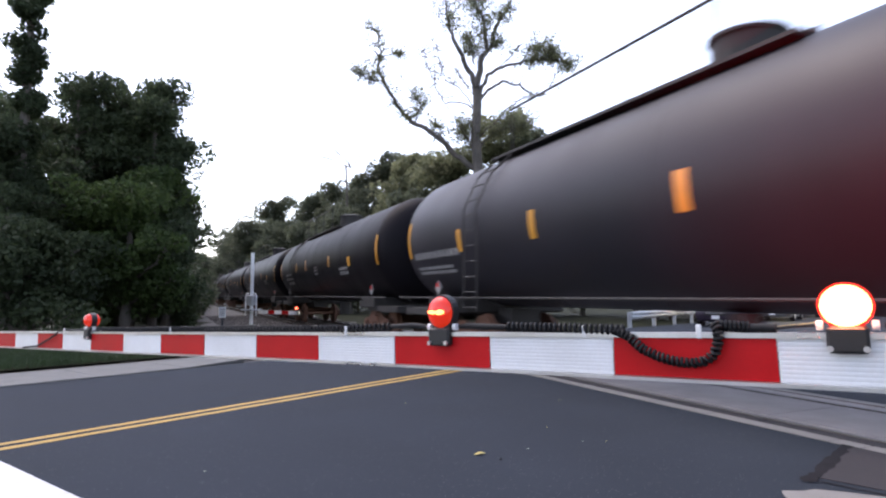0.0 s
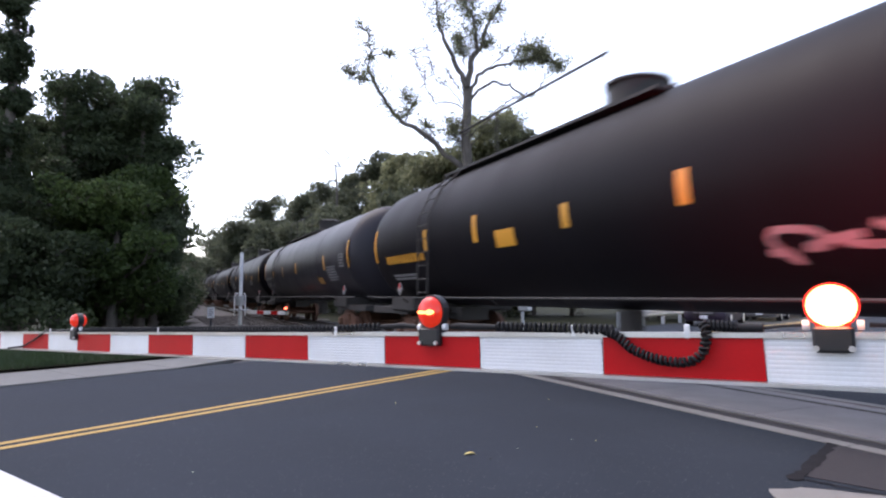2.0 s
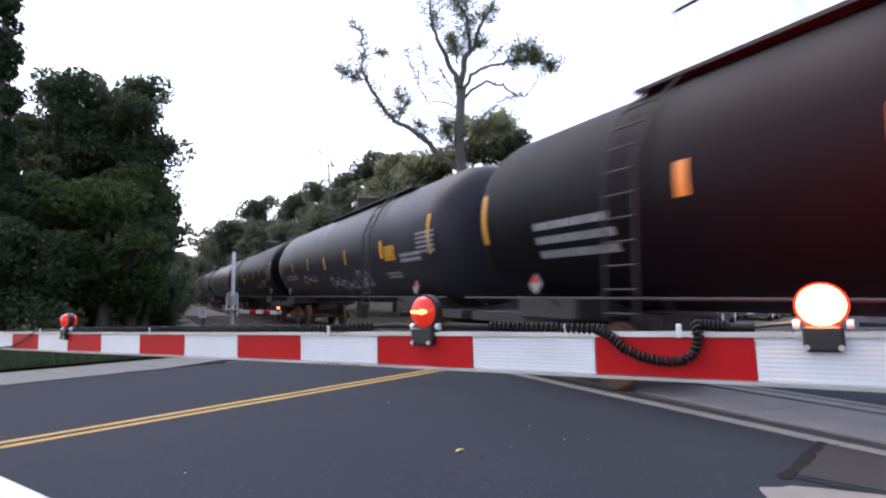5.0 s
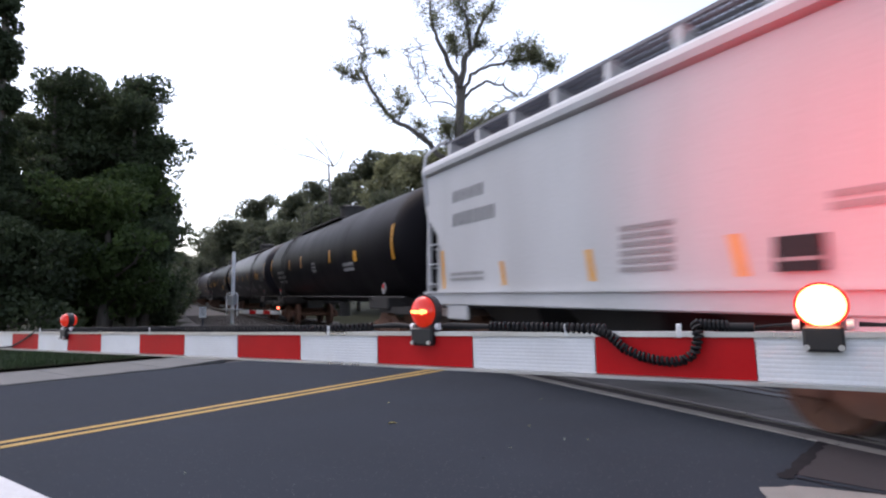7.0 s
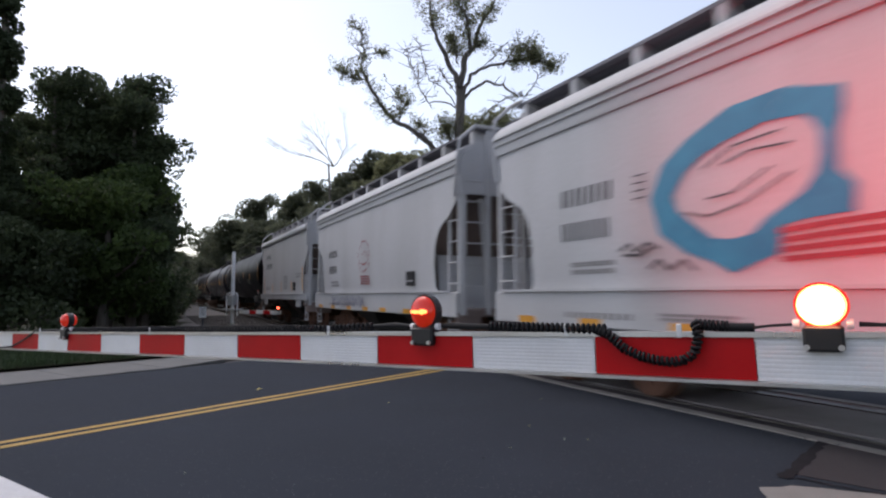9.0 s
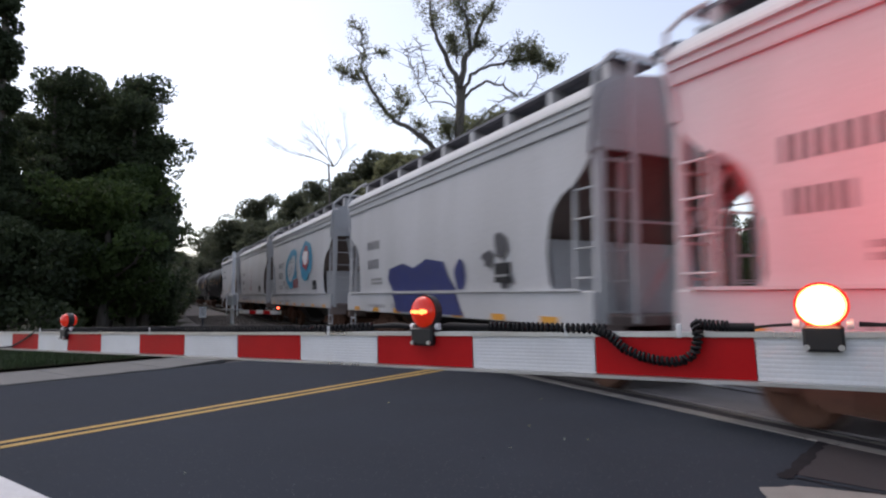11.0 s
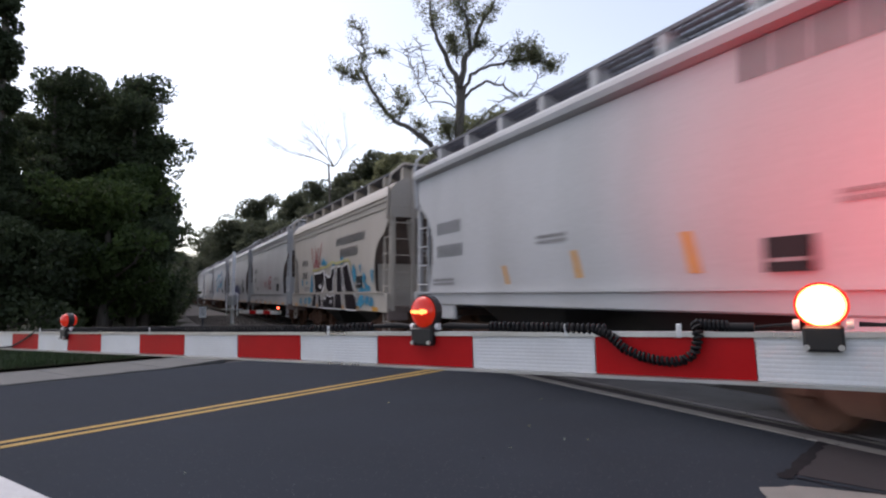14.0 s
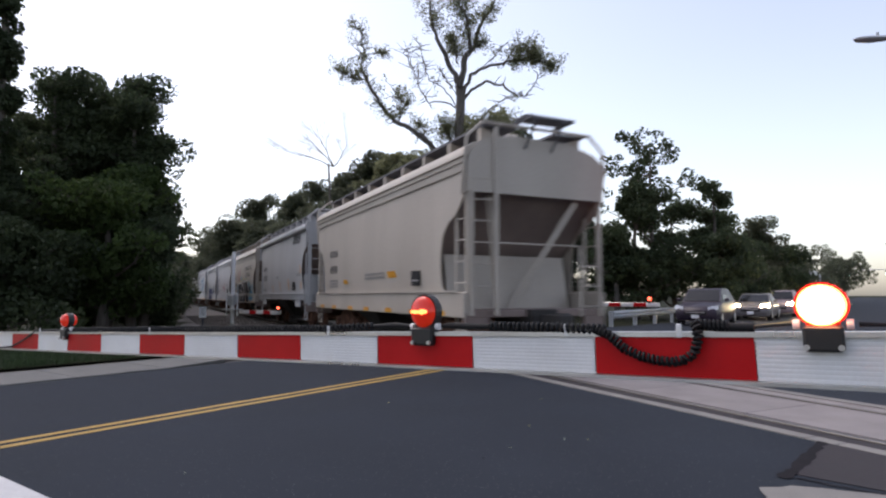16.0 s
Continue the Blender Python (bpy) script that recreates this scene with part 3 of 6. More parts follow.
sleeve.tube([on_arm(11.0, 0.021, 0), on_arm(11.1, 0.026, 0), on_arm(11.2, 0.028, 0)], 0.0035, 8)
sleeve.tube([on_arm(11.52, 0.028, 0), on_arm(11.62, 0.026, 0), on_arm(12.6, 0.022, 0), on_arm(14.5, 0.02, 0)], [0.006, 0.0045, 0.0045, 0.0045], 8)
split("cord_sleeve", sleeve, BLACK_RUBBER, gate, smooth=True)
sleeve = Shape().tube([on_arm(8.7, 0.029, 0), on_arm(8.78, 0.031, 0), on_arm(8.95, 0.028, 0), on_arm(9.15, 0.027, 0)], [0.007, 0.011, 0.011, 0.008], 10)
sleeve.tube([on_arm(7.95, 0.030, 0), on_arm(8.2, 0.033, 0), on_arm(8.37, 0.029, 0)], [0.008, 0.011, 0.007], 10)
split("cord_sleeve", sleeve, BLACK_RUBBER, gate, smooth=True)
sleeve = Shape().tube([on_arm(1.8, 0.02, 0), on_arm(1.3, 0.02, 0.0), on_arm(0.9, 0.015, 0.006), on_arm(0.55, -0.04, 0.02), on_arm(0.1, -0.085, 0.02), on_arm(-0.5, -0.1, 0.02)], 0.006, 8)
split("cord_sleeve", sleeve, BLACK_RUBBER, gate, smooth=True)
for n in (1.08, 4.25, 7.4, 9.8, 10.57):
    part("cord_clip", Shape().box(on_arm(n, 0.014, 0.010), (0.014, 0.006, 0.036), ARM_ROT, 0.002), ARM_WHITE, gate, "white cord clip")


# ---- rolling stock: x forwards along the track, +y towards the road user's side, z from the rail ----
MOVING = []
WHEELS = []
SPEED = 10.6


def car_at(front):
    """Pose of a car whose front corner is at this distance along the track."""
    p = on_track(front, CENTRE, 0.012)
    return Matrix.Translation(p) @ Matrix.Rotation(math.pi / 2 - TRACK, 4, "Z")


def truck(parent, x):
    """Two-axle truck: side frames, bolster, springs and wheelsets."""
    frame_shape = Shape()
    for y in (-0.98, 0.98):
        prof = [(-1.12, 0.40), (-1.12, 0.62), (-0.75, 0.66), (-0.45, 0.80), (0.45, 0.80), (0.75, 0.66), (1.12, 0.62), (1.12, 0.40), (0.85, 0.42), (0.5, 0.24), (-0.5, 0.24), (-0.85, 0.42)]
        frame_shape.plate([(x + a, y - 0.05, z) for a, z in prof], (0, 0.1, 0))
        for d in (-0.89, 0.89):
            frame_shape.box((x + d, y * 1.06, 0.46), (0.26, 0.16, 0.24), None, 0.03)
        for d in (-0.16, 0, 0.16):
            frame_shape.tube([(x + d, y * 1.05, 0.30), (x + d, y * 1.05, 0.60)], 0.06, 8)
    frame_shape.box((x, 0, 0.62), (0.4, 2.2, 0.22), None, 0.03)
    t = part("truck", frame_shape, RUST, parent, "rusty cast steel truck")
    for d in (-0.89, 0.89):
        ax = Shape().tube([(0, -0.95, 0), (0, 0.95, 0)], 0.08, 10)
        for y in (-0.75, 0.75):
            w = 0.07 * (1 if y > 0 else -1)
            ax.tube([(0, y - w, 0), (0, y - w * 0.8, 0), (0, y - w * 0.6, 0), (0, y + w, 0)], [0.495, 0.495, 0.46, 0.455], 28)
            for k in range(4):
                a = k * math.pi / 2
                ax.box((0.27 * math.cos(a), y + w * 1.05, 0.27 * math.sin(a)), (0.07, 0.02, 0.07))
        wheel = part("wheelset", ax, RUST, t, "steel wheelset", smooth=True, m=pose(x + d, 0, 0.46))
        WHEELS.append((wheel, x + d))
    return t


def coupler(sh, x, d):
    sh.box((x + d * 0.35, 0, 0.86), (0.8, 0.16, 0.2), None, 0.02)
    sh.box((x + d * 0.72, 0.03, 0.86), (0.26, 0.3, 0.28), None, 0.05)


def stencil(sh, x, z, width, height, y, rows=1, seed=0, gap=0.35):
    """Rows of short bars, the size of worn lettering, on a side at y(z). x is the mark's front end."""
    q = random.Random(seed)
    h = height / rows
    for r0 in range(rows):
        zz = z - r0 * h
        xx = x
        while xx > x - width:
            w = h * q.uniform(0.5, 0.75)
            yy0, yy1 = y(zz - h * (1 - gap)), y(zz)
            sh.add([(xx, yy1, zz), (xx - w, yy1, zz), (xx - w, yy0, zz - h * (1 - gap)), (xx, yy0, zz - h * (1 - gap))], [(0, 1, 2, 3)])
            xx -= w + h * (0.38 if rows == 1 else 0.16)
    return sh


def letters(sh, x, z, count, h, y, seed, pitch=None):
    """A row of plain upright bars, two for each large mark."""
    pitch = pitch or h * 1.08
    w = pitch * 0.25
    for i in range(count):
        for x0 in (x - i * pitch, x - i * pitch - pitch * 0.47):
            sh.add([(x0, y(z), z), (x0 - w, y(z), z), (x0 - w, y(z - h), z - h), (x0, y(z - h), z - h)], [(0, 1, 2, 3)])
    return sh


def tank_car(front, marks, seed, label, name="tank_car"):
    q = random.Random(seed)
    car = empty(name, car_at(front), label, "railway car", "cars of the train")
    MOVING.append((car, front))
    R, ZC, L = 1.56, 2.66, 18.0
    paint = TANK_BLACK if marks.get("deep") else TANK
    shell = Shape()
    seg = 48
    rings = []
    xs = []
    for i in range(9):
        a = math.pi / 2 * i / 8
        xs.append((-0.72 + 0.72 * math.cos(a), R * max(0.02, math.sin(a) ** 0.72)))
    for j in range(1, 12):
        xs.append((-0.72 - (L - 1.44) * j / 12, R))
    for i in range(8, -1, -1):
        a = math.pi / 2 * i / 8
        xs.append((-L + 0.72 - 0.72 * math.cos(a), R * max(0.02, math.sin(a) ** 0.72)))
    for x, rr in xs:
        rings.append([(x, rr * math.cos(2 * math.pi * k / seg), ZC + rr * math.sin(2 * math.pi * k / seg)) for k in range(seg)])
    shell.loft(rings)
    body = part("tank", shell, paint, car, "dark painted riveted tank", smooth=True)
    # weld seams, as low raised hoops
    seams = Shape()
    for x in (-0.75, -4.3, -8.8, -13.3, -L + 0.75):
        seams.loft([[(x + dx, (R + dr) * math.cos(2 * math.pi * k / seg), ZC + (R + dr) * math.sin(2 * math.pi * k / seg)) for k in range(seg)]
                    for dx, dr in ((-0.02, 0), (-0.012, 0.003), (0.012, 0.003), (0.02, 0))], caps=False)
    split("weld_seam", seams, paint, car, smooth=True)

    def side(z):
        d = max(-0.98, min(0.98, (z - ZC) / R))
        return R * math.sqrt(1 - d * d) + 0.006

    def band(sh, x, w, z0, z1, n=8):
        for i in range(n):
            za, zb = z0 + (z1 - z0) * i / n, z0 + (z1 - z0) * (i + 1) / n
            sh.add([(x, side(za), za), (x - w, side(za), za), (x - w, side(zb), zb), (x, side(zb), zb)], [(0, 1, 2, 3)])

    for x, w, z0, z1 in [(-0.66, 0.13, 2.2, 3.05), (marks.get("rear", -17.3), 0.13, 2.2, 3.05)] + marks.get("bands", []):
        sh = Shape()
        band(sh, x, w, z0, z1)
        part("reflector", sh, ORANGE, body, "orange reflective strip")
    white = Shape()
    for x, z, w, h, rows in marks.get("white", []):
        stencil(white, x, z, w, h, side, rows, seed, gap=0.48 if rows > 2 else 0.35)
    if white.v:
        tagged(part("stencil_block", white, LETTER_WHITE, body, "small white stencilled data"), kind="stuff")
    yel = Shape()
    for x, z, w, h, rows in marks.get("yellow", []):
        stencil(yel, x, z, w, h, side, rows, seed + 3, gap=0.15)
    if yel.v:
        tagged(part("stencil_block", yel, ORANGE, body, "orange stencilled marks"), kind="stuff")
    for curve in marks.get("scrawl", []):
        x, z, w, h = curve
        sh = Shape()
        pts = []
        for i in range(40):
            k = i / 39
            zz = z - h * (0.5 + 0.5 * math.sin(k * 17 + q.random() * 0.5) * (0.6 + 0.4 * math.cos(k * 5)))
            pts.append((x - w * k - 0.18 * math.sin(k * 23), zz))
        one, two = [], []
        for k, (xm, zm) in enumerate(pts):
            (xa, za), (xb, zb) = pts[max(0, k - 1)], pts[min(len(pts) - 1, k + 1)]
            n = max(1e-3, math.hypot(xb - xa, zb - za))
            ox, oz = -(zb - za) / n * 0.038, (xb - xa) / n * 0.038
            one.append((xm + ox, side(zm + oz) + 0.004, zm + oz))
            two.append((xm - ox, side(zm - oz) + 0.004, zm - oz))
        sh.loft([one, two], caps=False, closed=False)
        part("graffiti", sh, LETTER_WHITE, body, "pale sprayed scrawl")
    # hazard placards in holders near both ends
    for x in (-1.9, -L + 1.85):
        sh = Shape().box((x, 1.30, 1.50), (0.23, 0.03, 0.23), Matrix.Rotation(radians(45), 3, "Y"))
        pl = part("placard", sh, LETTER_WHITE, car, "white and red hazard placard")
        part("placard_mark", Shape().box((x, 1.32, 1.56), (0.11, 0.01, 0.11), Matrix.Rotation(radians(45), 3, "Y")), ARM_RED, pl)
    # fittings housing and walkway on the top
    dome = Shape().tube([(-L / 2, 0, ZC + R - 0.12), (-L / 2, 0, ZC + R + 0.40)], 0.46, 20)
    housing = part("valve_housing", dome, UNDER, car, "round fittings housing", smooth=True)
    lid = Shape().tube([(-L / 2, 0, ZC + R + 0.40), (-L / 2, 0, ZC + R + 0.45), (-L / 2, 0, ZC + R + 0.50)], [0.50, 0.50, 0.36], 20)
    part("lid", lid, UNDER, housing, "hinged round lid", smooth=True)
    deck = Shape()
    d0, d1 = marks.get("deck", (-3.7, -10.3))
    mid, reach = (d0 + d1) / 2, d0 - d1
    deck.box((mid, 0.74, ZC + R - 0.14), (reach, 0.34, 0.05))
    deck.box((mid, 0.56, ZC + R - 0.09), (reach, 0.04, 0.10))
    for i in range(6):
        x = d0 - 0.2 - i * (reach - 0.4) / 5
        deck.tube([(x, 0.74, ZC + R - 0.12), (x, 0.72, ZC + R - 0.34)], 0.03, 6)
    split("walkway", deck, UNDER, car, "narrow steel walkway along the top")
    h0, h1 = marks.get("rail", (-4.4, -9.3))
    rails = Shape().tube([(h0, 0.86, ZC + R + 0.70), (h1, 0.86, ZC + R + 0.70)], 0.022, 6)
    for i in range(4):
        x = h0 - 0.05 - (h0 - h1 - 0.1) * i / 3
        rails.tube([(x, 0.86, ZC + R - 0.12), (x, 0.86, ZC + R + 0.70)], 0.016, 6)
    split("handrail", rails, UNDER, car)
    lad = Shape()
    lx = marks.get("ladder", -4.2)
    for x in (lx + 0.27, lx - 0.27):
        lad.tube([(x, R + 0.10, 1.0), (x, R + 0.10, ZC + 0.3), (x, R * 0.80 + 0.09, ZC + R * 0.62), (x, R * 0.5 + 0.08, ZC + R * 0.90)], 0.018, 6)
    for i in range(10):
        z = 1.1 + i * 0.29
        y = R + 0.10 if z < ZC + 0.3 else R * math.sqrt(max(0.02, 1 - ((z - ZC) / R) ** 2)) + 0.12
        lad.tube([(lx + 0.27, y, z), (lx - 0.27, y, z)], 0.014, 6)
    split("ladder_bar", lad, UNDER, car)
    under = Shape()
    for x in (-2.2, -L + 2.2):
        under.box((x, 0, 1.12), (1.5, 2.7, 0.34), None, 0.04)
        under.box((x, 0, 0.9), (2.6, 0.7, 0.3))
    under.box((-1.0, 0, 0.95), (2.6, 2.5, 0.16))
    under.box((-L + 1.0, 0, 0.95), (2.6, 2.5, 0.16))
    coupler(under, 0.25, 1)
    coupler(under, -L - 0.25, -1)
    under.tube([(-L / 2, 0.25, 1.1), (-L / 2, 0.25, 0.55)], 0.2, 12)
    split("underframe_member", under, UNDER, car)
    hand = Shape()
    for y in (1.5,):
        hand.tube([(0.1, y, 1.28), (-L - 0.1, y, 1.28)], 0.022, 6)
        for i in range(9):
            hand.tube([(-0.4 - i * (L - 0.8) / 8, y, 1.28), (-0.4 - i * (L - 0.8) / 8, 1.2, 1.05)], 0.016, 6)
    part("side_rail", hand, UNDER, car, "thin dark safety rail")
    truck(car, -2.2)
    truck(car, -L + 2.2)
    return car


def hopper_car(front, paint, marks, seed, label, curved=True, low_sill=True, L=10.9, eave=0.16, name="hopper_car"):
    q = random.Random(seed)
    car = empty(name, car_at(front), label, "railway car", "cars of the train")
    MOVING.append((car, front))
    ribbed = curved and low_sill
    EAVE, SILL_T, SILL_B = 3.78, 1.38, 0.90 if low_sill else 1.14

    def width(z):
        k = (z - SILL_T) / (EAVE - SILL_T)
        return 1.50 + 0.05 * math.sin(math.pi * min(1, max(0, k)) ** 0.8) if curved else 1.53

    def slope(z):
        return 0.06 if z > 3.42 else 0.06 + (3.42 - z) * 1.02

    def wing(z):
        if ribbed:
            return float(np.interp(3.25 - z, (0, 0.39, 0.46, 0.65, 0.85, 1.25, 1.75, 1.87), (0, 0.34, 0.60, 0.84, 0.98, 1.06, 1.05, 0.97)))
        if curved:
            return float(np.interp(3.5 - z, (0, 0.40, 0.47, 0.73, 1.13, 1.55, 1.95, 2.12), (0, 0.33, 0.50, 0.77, 0.89, 0.87, 0.70, 0.60)))
        return float(np.interp(3.05 - z, (0, 0.62, 0.85, 1.7), (0, 0.66, 0.72, 0.68)))

    zs = [SILL_T + (EAVE - SILL_T) * i / 18 for i in range(19)]
    hold = Shape()
    rings = []
    for z in zs:
        e, w = max(slope(z), wing(z)), width(z) - 0.012
        nx = 10
        front_x, rear_x = -e, -L + e
        ring = [(front_x + (rear_x - front_x) * i / nx, w, z) for i in range(nx + 1)] + [(rear_x + (front_x - rear_x) * i / nx, -w, z) for i in range(nx + 1)]
        rings.append(ring)
    hold.loft(rings)
    part("hold", hold, HOPPER_SHADED, car, "brown inner slope sheets with underside shade in their colour", smooth=True)
    for d in (1, -1):
        sides = Shape()
        grid = []
        for z in zs:
            e = wing(z)
            w = width(z)
            grid.append([(-e - (L - 2 * e) * i / 12, d * (w + (0.012 * math.sin(3.1 * i / 12 * 2)) * 0.3), z) for i in range(13)])
        sides.loft(grid, caps=False, closed=False)
        sides.loft([[(x, y - d * 0.02, z) for x, y, z in row] for row in grid], caps=False, closed=False)
        for col in (0, 12):
            sides.loft([[row[col] for row in grid], [(row[col][0], row[col][1] - d * 0.02, row[col][2]) for row in grid]], caps=False, closed=False)
        body = part("side_sheet", sides, paint, car, "smooth painted side sheet", smooth=True)
        if d == 1:
            camside = body
    top = Shape()
    half = [(1.49, 3.47), (1.540, 3.475), (1.545, 3.50), (1.545, 3.62), (1.575, 3.635), (1.575, 3.66), (1.545, 3.675), (1.545, 3.73), (1.585, 3.745), (1.58, 3.78), (1.545, 3.86), (1.48, 3.98), (1.36, 4.11), (1.1, 4.24), (0.6, 4.34)] if ribbed else \
        [(1.51, 3.79), (1.60, 3.83), (1.62, 3.91), (1.60, 3.99), (1.5, 4.07), (1.3, 4.16), (1.0, 4.26), (0.6, 4.34)]
    if ribbed:
        half = [(y, z + eave * min(1, (4.34 - z) / 0.5)) for y, z in half]
    prof = half + [(0, half[-1][1] + 0.03)] + [(-y, z) for y, z in reversed(half)]
    top.loft([[(x, y, z) for y, z in prof] for x in (0.0, -L * 0.33, -L * 0.66, -L)])
    part("roof", top, paint, car, "roof with rolled eave ribs")
    ends = Shape()
    arc = [(1.50, 3.24), (1.52, 3.75), (1.49, 3.92), (1.40, 4.07), (1.22, 4.19), (0.9, 4.30), (0.45, 4.37)]
    for x, d in ((0.004, 1), (-L - 0.004, -1)):
        ends.plate([(x, y, z) for y, z in arc + [(-y, z) for y, z in reversed(arc)]], (d * 0.05, 0, 0))
    split("end_panel", ends, paint, car, "plain upper end panel with rounded shoulders")
    # roof walkways of open grating on brackets
    walkz = 4.56
    for y in (0.78, -0.78):
        grate = Shape()
        for i in range(5):
            grate.box((-L / 2, y - 0.32 + i * 0.16, walkz), (L - 0.1, 0.03 if 0 < i < 4 else 0.05, 0.05))
        n = 90
        for i in range(n):
            grate.box((-0.1 - (L - 0.2) * i / (n - 1), y, walkz - 0.005), (0.10 if ribbed else 0.05, 0.62, 0.03))
        part("walkway", grate, GRATE, car, "open grating roof walkway")
    br = Shape()
    for i in range(9):
        x = -0.25 - (L - 0.5) * i / 8
        for d in (1, -1):
            br.plate([(x - 0.07, d * 0.5, 4.34), (x - 0.07, d * 1.12, 4.24), (x - 0.07, d * 1.12, 4.54), (x - 0.07, d * 1.05, 4.54)], (0.14, 0, 0))
    split("bracket", br, paint, car, "walkway bracket")
    hatch = Shape()
    for i in range(5):
        hatch.tube([(-1.2 - i * (L - 2.4) / 4, 0, 4.36), (-1.2 - i * (L - 2.4) / 4, 0, 4.66), (-1.2 - i * (L - 2.4) / 4, 0, 4.72)], [0.42, 0.42, 0.3], 14)
    split("hatch", hatch, paint, car, "round loading hatch", smooth=True)
    for x, d in ((0, 1), (-L, -1)):
        hoop = Shape()
        for y in (1, -1):
            hoop.tube([(x - d * 0.1, y * 1.55, 3.2), (x + d * 0.04, y * 1.56, 3.9), (x + d * 0.04, y * 1.52, 4.28), (x + d * 0.04, y * 1.2, 4.58), (x - d * 0.2, y * 1.12, 4.62)], 0.032, 8)
        hoop.tube([(x + d * 0.04, 1.2, 4.58), (x + d * 0.04, -1.2, 4.58)], 0.032, 8)
        part("end_hoop", hoop, paint, car, "bent tube handrail over the roof end", smooth=True)
        plat = Shape()
        for i in range(6):
            plat.box((x + d * (0.02 + i * 0.08), 0, 4.70), (0.045, 1.0, 0.05))
        plat.box((x + d * 0.25, 0.45, 4.66), (0.6, 0.05, 0.06))
        plat.box((x + d * 0.25, -0.45, 4.66), (0.6, 0.05, 0.06))
        plat.tube([(x + d * 0.45, 0.3, 4.66), (x, 0.3, 4.1)], 0.025, 6)
        plat.tube([(x + d * 0.45, -0.3, 4.66), (x, -0.3, 4.1)], 0.025, 6)
        split("platform_bar", plat, GRATE, car)
        for y in (1.46, -1.46):
            posts = Shape()
            posts.box((x - d * 0.05, y, 2.25), (0.09, 0.07, 2.6))
            posts.box((x - d * 0.50, y, 1.95), (0.05, 0.05, 2.0))
            for i in range(6):
                posts.tube([(x - d * 0.05, y + 0.04 * (1 if y > 0 else -1), 1.15 + i * 0.40), (x - d * 0.5, y + 0.04 * (1 if y > 0 else -1), 1.15 + i * 0.40)], 0.014, 6)
            split("side_ladder_bar", posts, paint, car)
        endl = Shape()
        endl.box((x + d * 0.02, 1.42, 2.1), (0.05, 0.07, 2.3))
        endl.box((x + d * 0.085, 0.95, 2.72), (0.05, 0.08, 3.54))
        for i in range(7):
            endl.tube([(x + d * 0.05, 0.95, 1.1 + i * 0.4), (x + d * 0.05, 1.42, 1.1 + i * 0.4)], 0.015, 6)
        for y in (-1.42, -0.95):
            endl.box((x + d * 0.02, y, 1.6), (0.05, 0.05, 1.4))
        for i in range(3):
            endl.tube([(x + d * 0.05, -0.95, 1.1 + i * 0.4), (x + d * 0.05, -1.42, 1.1 + i * 0.4)], 0.015, 6)
        endl.tube([(x + d * 0.06, 0.95, 2.3), (x + d * 0.06, -0.95, 2.3)], 0.018, 6)
        split("end_ladder_bar", endl, paint, car)
        brace = Shape()
        for y0, y1 in ((1.0, 0.4), (-0.95, 0.1)):
            a, b = Vector((x - d * 0.10, y0, 3.2)), Vector((x - d * 0.9, y1, 1.05))
            m = (b - a).to_track_quat("Z", "Y").to_matrix()
            brace.box((a + b) / 2, (0.10, 0.12, (b - a).length), m)
        split("end_brace", brace, paint, car, "diagonal end brace")
        shear = Shape()
        shear.plate([(x - d * 1.0, -1.4, 1.0), (x - d * 1.0, 1.4, 1.0), (x - d * 1.2, 1.4, 2.15), (x - d * 1.2, -1.4, 2.15)], (-d * 0.04, 0, 0))
        part("bolster_plate", shear, paint, car, "upright plate over the bolster")
        lows = Shape()
        lows.box((x - d * 0.55, 0, 0.98), (1.1, 2.9, 0.14), None, 0.015)
        lows.box((x - d * 0.06, 1.3, 0.86), (0.10, 0.5, 0.3), None, 0.015)
        lows.box((x - d * 0.06, -1.3, 0.86), (0.10, 0.5, 0.3), None, 0.015)
        split("end_platform", lows, HOPPER_SHADED, car)
        step = Shape()
        for z in (0.42, 0.68):
            step.box((x - d * 0.28, 1.48, z), (0.4, 0.05, 0.03))
        step.box((x - d * 0.09, 1.48, 0.66), (0.03, 0.03, 0.5))
        step.box((x - d * 0.47, 1.48, 0.66), (0.03, 0.03, 0.5))
        part("sill_step", step, paint, car)
    for d in (1, -1):
        sill = Shape()
        if low_sill:
            sill.box((-L / 2, d * 1.535, (SILL_T + SILL_B) / 2), (L - 0.02, 0.07, SILL_T - SILL_B), None, 0.02)
            sill.box((-L / 2, d * 1.56, SILL_T + 0.01), (L - 0.5, 0.10, 0.035))
        else:
            sill.box((-L / 2, d * 1.54, 1.26), (L - 0.02, 0.09, 0.24), None, 0.02)
            sill.box((-L / 2, d * 1.57, 1.38), (L - 0.3, 0.12, 0.035))
            for x in (-1.5, -L + 1.5):
                sill.box((x, d * 1.53, 1.02), (0.8, 0.06, 0.3), None, 0.02)
        split("side_sill", sill, paint, car, "pressed side sill")
        tabs = Shape()
        for i in range(7 if low_sill else 0):
            x = -0.9 - (L - 1.8) * i / 6 + q.uniform(-0.1, 0.1)
            tabs.box((x, d * 1.573, SILL_B + 0.07 + (0.24 if not low_sill else 0)), (0.42, 0.006, 0.10))
        split("reflector", tabs, ORANGE, car, "orange reflective tab")
    bays = Shape()
    for x in ((-L * 0.32, -L * 0.68) if curved else (-L * 0.25, -L * 0.5, -L * 0.75)):
        w = 1.6 if curved else 1.15
